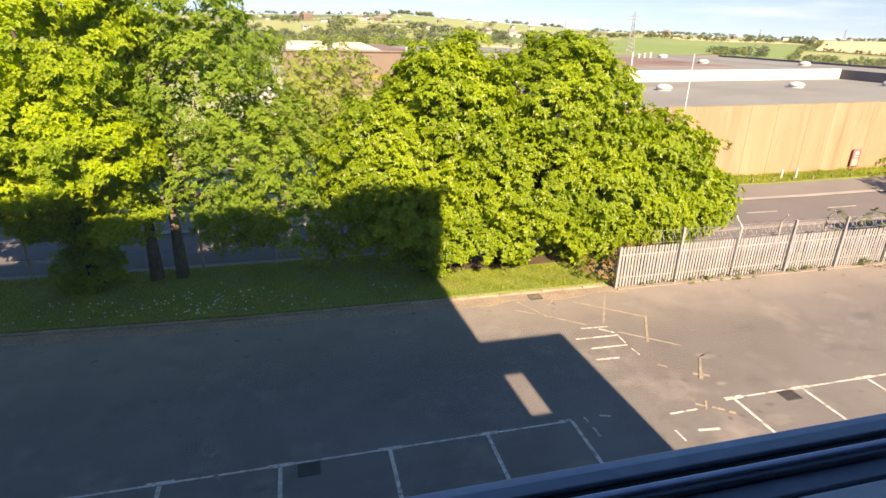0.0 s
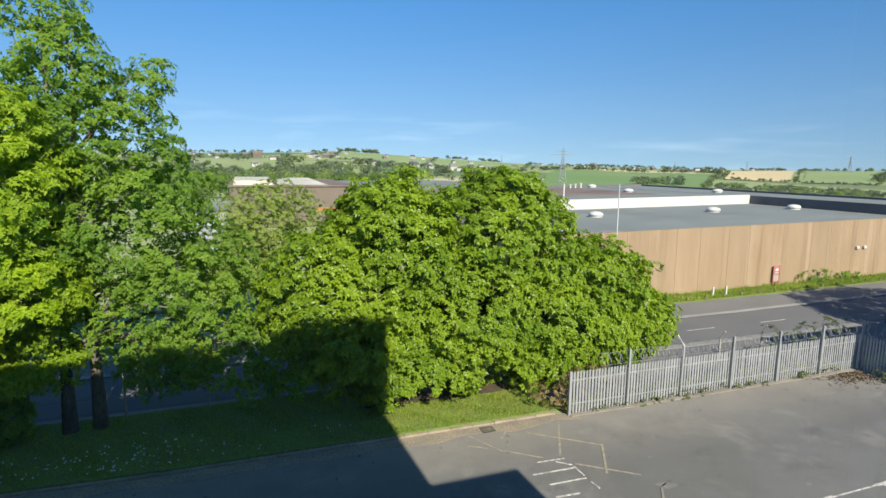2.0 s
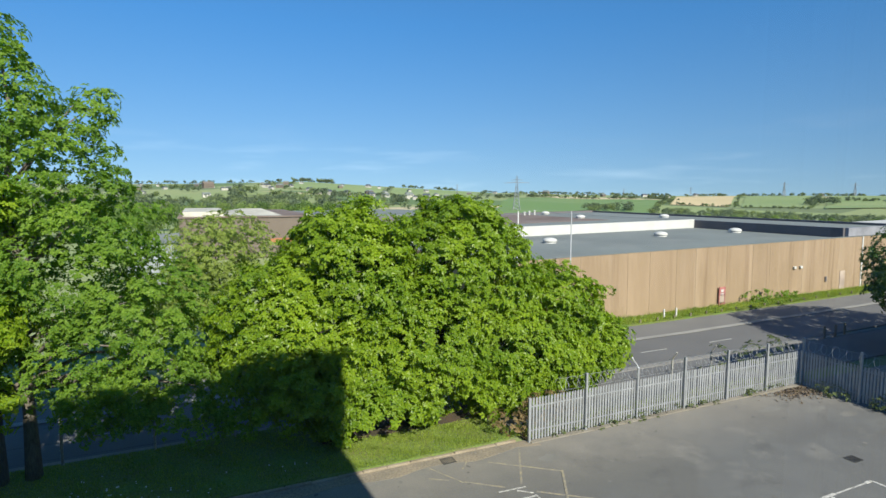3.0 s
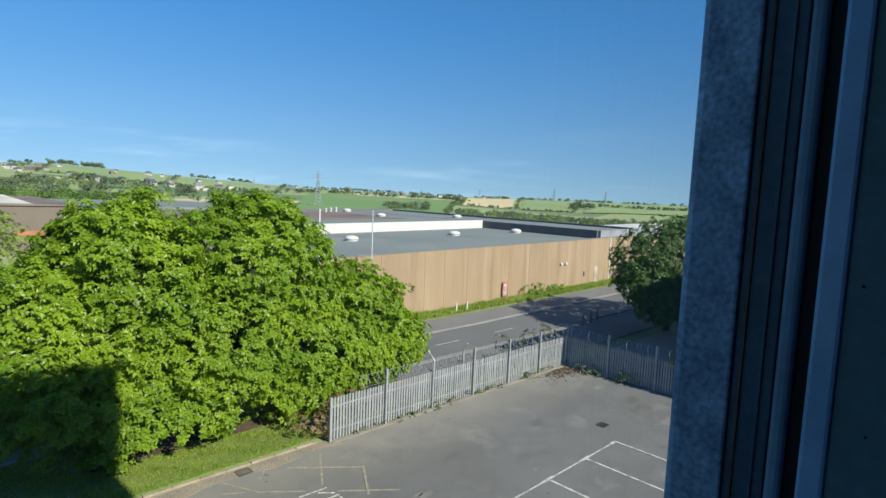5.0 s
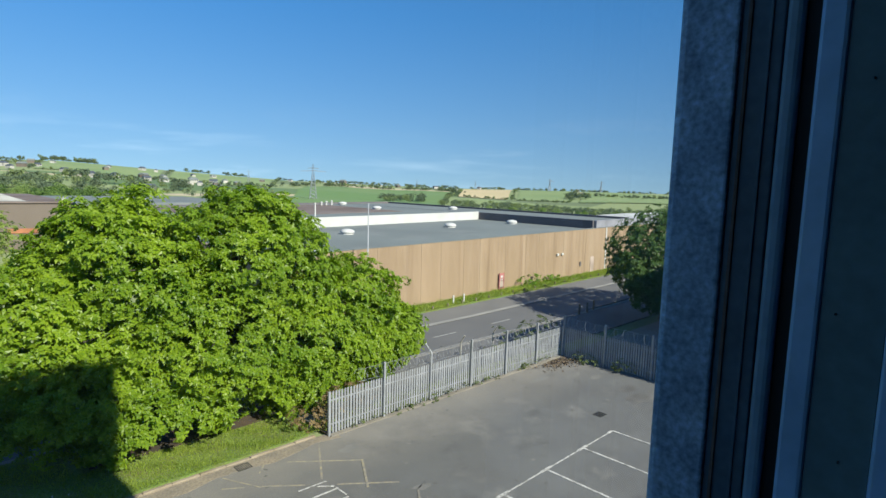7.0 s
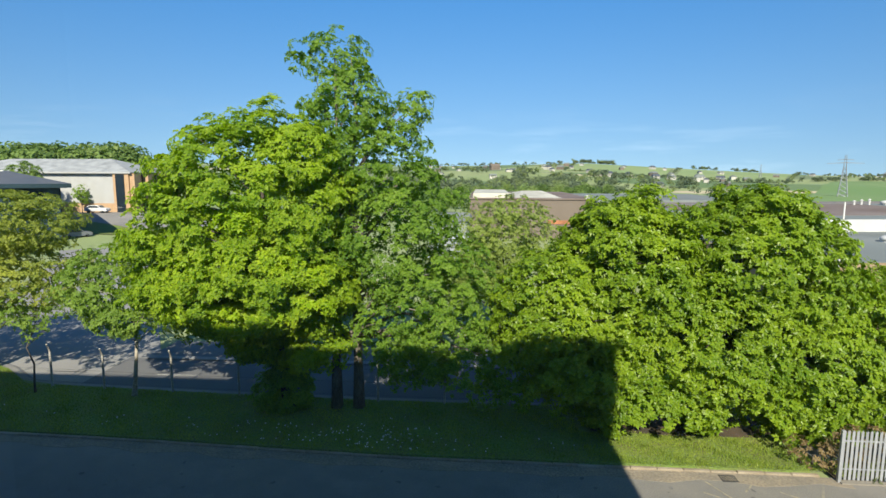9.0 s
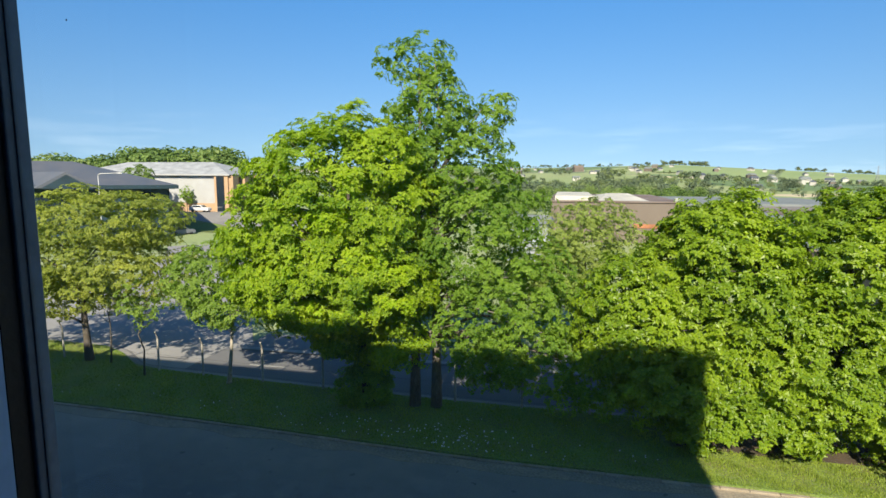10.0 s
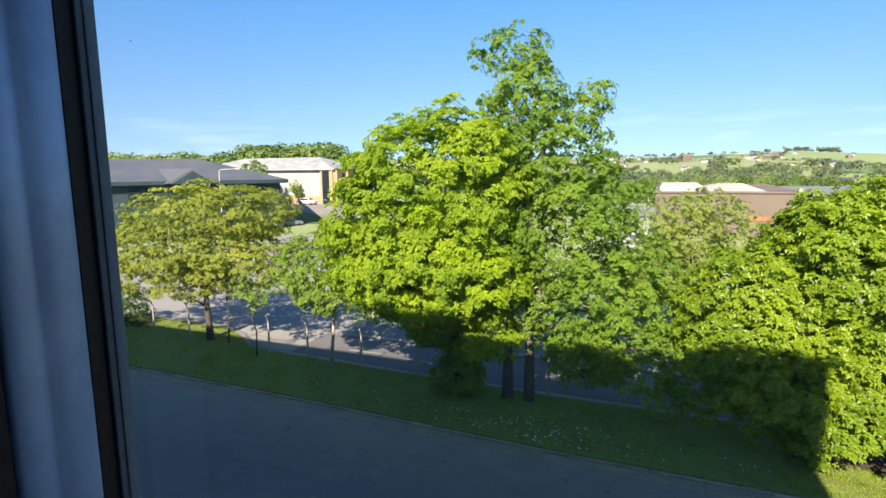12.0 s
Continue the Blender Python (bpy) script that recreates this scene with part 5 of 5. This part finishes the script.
# ---- countryside ----
def field(az0, az1, r0, r1, skew, mat, label):
    """A pasture or crop laid over the land, its far side drawn sideways by skew degrees."""
    k, n = 24, 24
    v = []
    for i in range(n + 1):
        r = r0 * (r1 / r0) ** (i / n)
        for j in range(k + 1):
            a = radians(az0 + (az1 - az0) * j / k + skew * i / n)
            v.append((r * math.sin(a), r * math.cos(a), 0.0))
    v = np.array(v)
    v[:, 2] = terrain(v[:, 0], v[:, 1]) + 0.7
    f = [(i * (k + 1) + j, (i + 1) * (k + 1) + j, (i + 1) * (k + 1) + j + 1, i * (k + 1) + j + 1) for i in range(n) for j in range(k)]
    tagged(raw_mesh("field", v, np.array(f)[:, ::-1], mat, smooth=True), label, "field", kind="structure")


M_PASTURE = material("pasture", (0.19, 0.26, 0.1), 0.95, spread=0.08, scale=0.08, fine=0.6, bump=0, second=(0.25, 0.3, 0.125))
M_MEADOW = material("deep_meadow", (0.13, 0.215, 0.07), 0.95, spread=0.08, scale=0.08, fine=0.6, bump=0, second=(0.165, 0.235, 0.085))
M_CROP = material("ripe_crop", (0.56, 0.44, 0.25), 0.95, spread=0.08, scale=0.08, fine=0.6, bump=0, second=(0.48, 0.4, 0.22))
FIELDS = [(8.5, 17.5, 900, 1490, 1.0, M_PASTURE, "smooth pale green pasture on the hill"), (18.2, 27, 760, 1480, 1.0, M_PASTURE, "smooth pale green pasture on the hill"),
          (29, 44, 330, 900, 2.0, M_MEADOW, "deep green meadow below the hill"), (46.2, 51.2, 620, 1350, 0.6, M_CROP, "tan field of ripening crop"),
          (52.2, 57, 600, 1400, 0.5, M_PASTURE, "pale green pasture beyond the factory"), (58.5, 68, 560, 1200, 0.5, M_PASTURE, "pale green pasture beyond the factory")]
for row in FIELDS:
    field(*row)


def far_trees():
    """Hedgerows, copses and a wood: lumpy crowns of leafy clumps, gathered by their tone."""
    rng = np.random.default_rng(77)
    spots = []

    def add(az, r, h):
        a = radians(az)
        spots.append((r * math.sin(a), r * math.cos(a), h))

    def hedge(az0, r0, az1, r1, n, lo, hi, loose=0.0):
        wave = rng.uniform(0, 6)
        for q in np.sort(rng.uniform(0, 1, int(n * 2.2))):
            if math.sin(q * 31 + wave) + math.sin(q * 73 + 2 * wave) > -1.0:
                add(az0 + (az1 - az0) * q + rng.normal(0, 0.05), r0 + (r1 - r0) * q + rng.normal(0, 3 + loose), lo * 0.55 + (hi * 0.9 - lo * 0.55) * rng.uniform() ** 2.5)

    def in_field(x, y):
        r, az = math.hypot(x, y), math.degrees(math.atan2(x, y))
        for az0, az1, r0, r1, skew, *_ in FIELDS:
            if r0 < r < r1:
                d = skew * math.log(r / r0) / math.log(r1 / r0)
                if az0 + d + 0.15 < az < az1 + d - 0.15:
                    return True
        return False

    for _ in range(300):
        add(rng.uniform(-41, -32.8), rng.uniform(190, 262), rng.uniform(18, 24))
    for _ in range(330):
        add(rng.uniform(-66, -41), rng.uniform(190, 262), rng.uniform(16.5, 21))
    for az in (-45.5, -44.2, -42.6):
        add(az, 215, 20)
    for _ in range(230):
        add(rng.uniform(-22, 13), rng.uniform(122, 330), rng.uniform(5, 10))
    for _ in range(30):
        az, r = rng.uniform(-16, 8.5), rng.uniform(330, 1200)
        for _ in range(9):
            add(az + rng.normal(0, 0.8), r + rng.normal(0, 14), rng.uniform(5, 12))
    for _ in range(190):
        add(rng.uniform(-18, 13), rng.uniform(300, 640), rng.uniform(6, 12))
    for _ in range(130):
        add(rng.uniform(8, 28), rng.uniform(300, 800), rng.uniform(3.5, 9))
    for az, r, n in ((4.3, 760, 26), (3.6, 700, 14), (13.0, 640, 9), (16.5, 600, 8), (19.5, 560, 10), (11.2, 700, 8)):
        for _ in range(n):
            add(az + rng.normal(0, 0.5), r + rng.normal(0, 12), rng.uniform(8, 15))
    kept = [p for p in spots if not in_field(p[0], p[1])]
    spots.clear()
    # hedges between the fields and along the skyline
    for row in ((8.2, 900, 9.2, 1490, 60, 4, 9), (17.8, 760, 19.0, 1480, 70, 3, 7), (27.6, 720, 28.4, 1480, 50, 4, 9), (8.5, 890, 27, 750, 90, 3, 7), (9, 1495, 13, 1490, 60, 10, 17),
                (28.5, 920, 47, 920, 150, 5, 11), (44.6, 340, 46.6, 940, 60, 4, 8), (46.6, 1000, 45.0, 440, 50, 4, 8), (45.9, 600, 57.5, 560, 90, 2.5, 5), (51.7, 600, 52.4, 1400, 50, 4, 8),
                (57.6, 560, 58.3, 1380, 60, 4, 9), (46, 1360, 70, 1400, 190, 5, 11), (20.0, 1480, 22.0, 1480, 14, 10, 15), (23.2, 1490, 25.4, 1490, 18, 9, 14), (28, 1470, 46, 1450, 130, 5, 12), (-12, 1480, 8, 1480, 110, 6, 13), (60, 900, 68, 860, 50, 5, 9)):
        hedge(*row)
    for _ in range(70):
        add(rng.uniform(57.2, 59.4), rng.uniform(690, 820), rng.uniform(6, 10))
    for _ in range(38):
        add(rng.uniform(38.2, 42.6), rng.uniform(430, 500), rng.uniform(5, 10))
    for _ in range(480):
        add(rng.uniform(45.5, 74), rng.uniform(285, 430), rng.uniform(3.2, 6.0))
    for _ in range(60):
        add(rng.uniform(30, 46), rng.uniform(900, 1400), rng.uniform(5, 10))
    s = np.array(kept + spots)
    s = s[np.hypot(s[:, 0], s[:, 1]) > 112]
    dist = np.hypot(s[:, 0], s[:, 1])
    tone = rng.integers(0, 3, len(s))
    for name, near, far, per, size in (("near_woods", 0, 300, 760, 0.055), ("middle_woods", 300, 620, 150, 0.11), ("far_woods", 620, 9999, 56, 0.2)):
        # past 300 m the leaf colours have haze painted in
        for k, mat in enumerate((L_FAR, L_FARDARK, L_FARPALE) if near == 0 else (L_HILLHAZE, L_HAZEDARK, L_HAZEDARK)):
            q = s[(dist >= near) & (dist < far) & (tone == k)]
            z = terrain(q[:, 0], q[:, 1])
            lobes = 6
            o = unit(rng.normal(0, 1, (len(q), lobes, 3)) + np.array([0, 0, 0.15])) * np.array([0.27, 0.27, 0.26]) * rng.uniform(0.5, 1, (len(q), lobes, 1))
            if near:
                o = o * np.concatenate([np.repeat(rng.uniform(1.2, 2.6, (len(q), 1, 1)), 2, 2), np.ones((len(q), 1, 1))], 2)
            which = rng.integers(0, lobes, (len(q), per))
            d = unit(rng.normal(0, 1, (len(q) * per, 3)) + np.array([0, 0, 0.2]))
            h = np.repeat(q[:, 2], per)[:, None]
            at = np.take_along_axis(o, which[..., None], 1).reshape(-1, 3)
            c = np.repeat(np.stack([q[:, 0], q[:, 1], z], 1), per, 0) + (np.array([0, 0, 0.48]) + at + d * np.array([0.22, 0.22, 0.2]) * rng.uniform(0.75, 1, (len(q) * per, 1))) * h
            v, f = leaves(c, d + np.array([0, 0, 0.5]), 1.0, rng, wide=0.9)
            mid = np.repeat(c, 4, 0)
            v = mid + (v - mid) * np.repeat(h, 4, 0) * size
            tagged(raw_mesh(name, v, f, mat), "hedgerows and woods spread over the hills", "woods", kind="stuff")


far_trees()


def house(at, rz, wall, roof, s=1.0):
    h = thing("house", "small far house with a pitched roof", "house", at, rz, group="far houses")
    part("wall", boxes((-6 * s, 6 * s, -4 * s, 4 * s, -3, 5 * s)), wall, h)
    part("roof", gable_roof(-6 * s, 6 * s, -4 * s, 4 * s, 5 * s, 8 * s, 0, 0.4), roof, h)
    for k in (-3, 0, 3):
        part("window", boxes((k * s - 0.6, k * s + 0.6, -4 * s - 0.08, -4 * s - 0.001, 2.4, 4)), M_PANE, h)


rng = np.random.default_rng(5)
M_PALEWALL = material("pale_house_wall", (0.5, 0.47, 0.42), 0.9, spread=0.1)
for k in range(60):
    az, r = radians(rng.uniform(-6, 27)), rng.uniform(560, 1250)
    if k > 50:
        az, r = radians(rng.uniform(27, 62)), rng.uniform(900, 1400)
    x, y = r * math.sin(az), r * math.cos(az)
    house((x, y, float(terrain(x, y))), rng.uniform(0, 180), (M_PALEWALL, M_RENDER, M_PALEWALL, M_REDBROWN)[k % 4], (M_SLATE, M_FELT)[k % 2], rng.uniform(0.65, 1.0))
x, y = 1100 * math.sin(radians(1.2)), 1100 * math.cos(radians(1.2))
house((x, y, float(terrain(x, y))), 20, M_REDBROWN, M_REDBROWN, 1.5)
u = thing("warehouse", "low warehouse with a white roof past the factory", "warehouse", (112, 62, 0))
part("wall", boxes((-12, 14, -14, -2, 0, 4.9)), M_PALECLAD, u)
part("roof", gable_roof(-12, 14, -14, -2, 4.901, 5.7, 4, 0.4), M_WHITE, u)


def pylon(at, tall):
    p = thing("pylon", "steel lattice electricity pylon on the hillside", "pylon", at, -32, group="pylons")
    m = material("pylon_steel", (0.3, 0.32, 0.34), 0.7, 0.2, bump=0) if "pylon_steel" not in bpy.data.materials else bpy.data.materials["pylon_steel"]
    w, t, th = tall * 0.1, tall * 0.025, tall * (0.012 if tall > 25 else 0.0085)
    for sx_ in (-1, 1):
        for sy in (-1, 1):
            part("leg", tube([(sx_ * w, sy * w, 0), (sx_ * t, sy * t, tall * 0.72), (sx_ * t * 0.6, sy * t * 0.6, tall)], [th, th * 0.8, th * 0.5], 4), m, p)
    for k in range(7):
        a, b = k / 7 * 0.72, (k + 1) / 7 * 0.72
        wa, wb = w + (t - w) * a / 0.72, w + (t - w) * b / 0.72
        for sy in (-1, 1):
            part("brace", tube([(-wa, sy * wa, a * tall), (wb, sy * wb, b * tall)], [th * 0.6] * 2, 3), m, p)
            part("brace", tube([(wa, sy * wa, a * tall), (-wb, sy * wb, b * tall)], [th * 0.6] * 2, 3), m, p)
    for z, l in ((0.8, 0.36), (0.88, 0.16)):
        part("crossarm", tube([(-l * tall, 0, z * tall), (0, 0, z * tall + 0.02 * tall), (l * tall, 0, z * tall)], [th * 0.6, th, th * 0.6], 4), m, p)


for az, r, top in ((31.6, 420, 1.75), (55.5, 1150, 1.0), (60.5, 1250, 0.9), (48.0, 1400, 0.6), (42.0, 1450, 0.55), (25.5, 1000, 1.0)):
    x, y = r * math.sin(radians(az)), r * math.cos(radians(az))
    z = float(terrain(x, y))
    pylon((x, y, z), 10 + r * math.tan(radians(top)) - z)


# ---- grass, flowers and kerbs ----
def grass(name, n, x0, x1, lo, hi, base, tall, seed, label):
    rng = np.random.default_rng(seed)
    x = rng.uniform(x0, x1, n)
    a, b = np.array([lo(float(q)) for q in x]), np.array([hi(float(q)) for q in x])
    u = rng.uniform(0, 1, n)
    p = np.stack([x, a + (b - a) * u, np.full(n, base) + np.array([rise(q) if y > 25 else 0.0 for q, y in zip(x, a)])], 1)
    h = tall * rng.uniform(0.35, 1.0, n) * (0.6 + 0.6 * np.sin(x * 1.3 + u * 5) ** 2)
    t = rng.uniform(0, 2 * math.pi, n)
    side = np.stack([np.cos(t), np.sin(t), np.zeros(n)], 1) * 0.015
    tip = p + np.stack([rng.normal(0, 0.35, n) * h, rng.normal(0, 0.35, n) * h, h], 1)
    v = np.stack([p - side, p + side, tip], 1).reshape(-1, 3)
    tagged(raw_mesh(name, v, np.arange(n * 3).reshape(-1, 3), L_GRASS), label, "grass", kind="stuff")


grass("grass_blades", 90000, -36, 12.6, lambda x: kerb_y(x) + 0.2, lambda x: back_y(x) + 0.45 if x < 4.5 else 21.95 + 0.2 * math.sin(x * 2.3), 0.115, 0.115, 51, "uneven green grass on the bank by the road")
grass("verge_grass", 26000, 20, 75, lambda x: 32.5, lambda x: 34.5, 0.12, 0.34, 52, "long rough grass along the factory wall")
grass("fence_grass", 5000, 12.8, 29.3, lambda x: 19.2, lambda x: 20.6, 0.0, 0.3, 53, "rough grass behind the steel fence")


def flowers():
    rng = np.random.default_rng(61)
    x = np.concatenate([rng.normal(-5.5, 3.0, 70), rng.uniform(-22, 5, 45), rng.normal(-3.2, 0.9, 40)])
    y = np.array([kerb_y(float(q)) for q in x]) + np.abs(rng.normal(0.9, 0.6, len(x))) + 0.25
    c = np.stack([x, y, np.full(len(x), 0.27)], 1)
    c = np.repeat(c, 3, 0)
    v, f = leaves(c, np.tile([0, -0.4, 1.0], (len(c), 1)), 0.06, rng, wide=1.0, droop=0)
    tagged(raw_mesh("flowers", v, f, material("white_petals", (0.75, 0.75, 0.7), 0.8, bump=0)), "small white flowers scattered through the grass", "flowers", kind="stuff")


flowers()
strip("bare_soil", [5.0, 8.0, 12.6], lambda x: 21.9 + 0.15 * math.sin(x * 3), lambda x: 23.6, 0.1, 0.135, M_EARTH, "soil and leaf litter beneath the broad tree, darkened as shade", "soil")
strip("fence_footing", [12.7, 20.0, 29.4], lambda x: 18.86, lambda x: 19.08, -0.05, 0.05, M_EDGING, "low concrete edging under the steel fence", "kerb")
strip("footway_near_fence", [12.7, 29.4, 60.0], lambda x: 20.42, lambda x: 24.68, -0.05, 0.03, M_ROAD, "grey asphalt footway behind the steel fence", "pavement")
strip("soil_behind_fence", [12.7, 29.4], lambda x: 19.14, lambda x: 20.4, -0.05, 0.02, M_EARTH, "rough soil behind the steel fence", "soil")


def kerbs():
    k = thing("kerb", "weathered concrete kerb stones between asphalt and grass", "kerb", (0, 0, 0), kind="structure")
    me = bpy.data.meshes.new("kerb_stone")
    bm = boxes((-0.445, 0.445, -0.07, 0.08, -0.1, 0.075))
    bmesh.ops.bevel(bm, geom=[e for e in bm.edges if all(v.co.z > 0 for v in e.verts)], offset=0.02, segments=1, affect="EDGES")
    bm.to_mesh(me)
    bm.free()
    me.materials.append(M_KERB)
    rng = np.random.default_rng(71)
    x = -38.0
    while x < 12.4:
        y = kerb_y(x)
        ob = bpy.data.objects.new("kerb_stone", me)
        scene.collection.objects.link(ob)
        ob.parent = k
        ob.matrix_basis = pose(x, y + 0.07, rng.normal(0, 0.008), 0, 0, math.degrees(math.atan2(kerb_y(x + 0.45) - kerb_y(x - 0.45), 0.9)))
        x += 0.905


kerbs()
strip("gutter_dirt", [float(x) for x in range(-40, 14)], lambda x: kerb_y(x) - 0.6 + 0.13 * math.sin(x * 1.7) + 0.06 * math.sin(x * 4.3), lambda x: kerb_y(x), -0.05, 0.008, material("kerb_dust", (0.27, 0.222, 0.16), 0.95, spread=0.3, scale=10, fine=12, second=(0.19, 0.165, 0.13)), "pale dusty strip along the kerb", "gutter")

for at, r in (((0.02, 1.186, 10.62), 0.0016), ((0.42, 1.186, 10.52), 0.0012), ((-0.02, 1.186, 10.45), 0.001), ((0.9, 1.186, 10.9), 0.0012)):
    bm = bmesh.new()
    bmesh.ops.create_icosphere(bm, subdivisions=2, radius=r, matrix=Matrix.Diagonal((1, 0.4, 1.2, 1)))
    ob = link("dirt_speck", bm, M_GASKET)
    ob.location = at
    tagged(ob, "tiny dark dirt speck stuck on the glass", "dirt", "dirt specks on the pane")
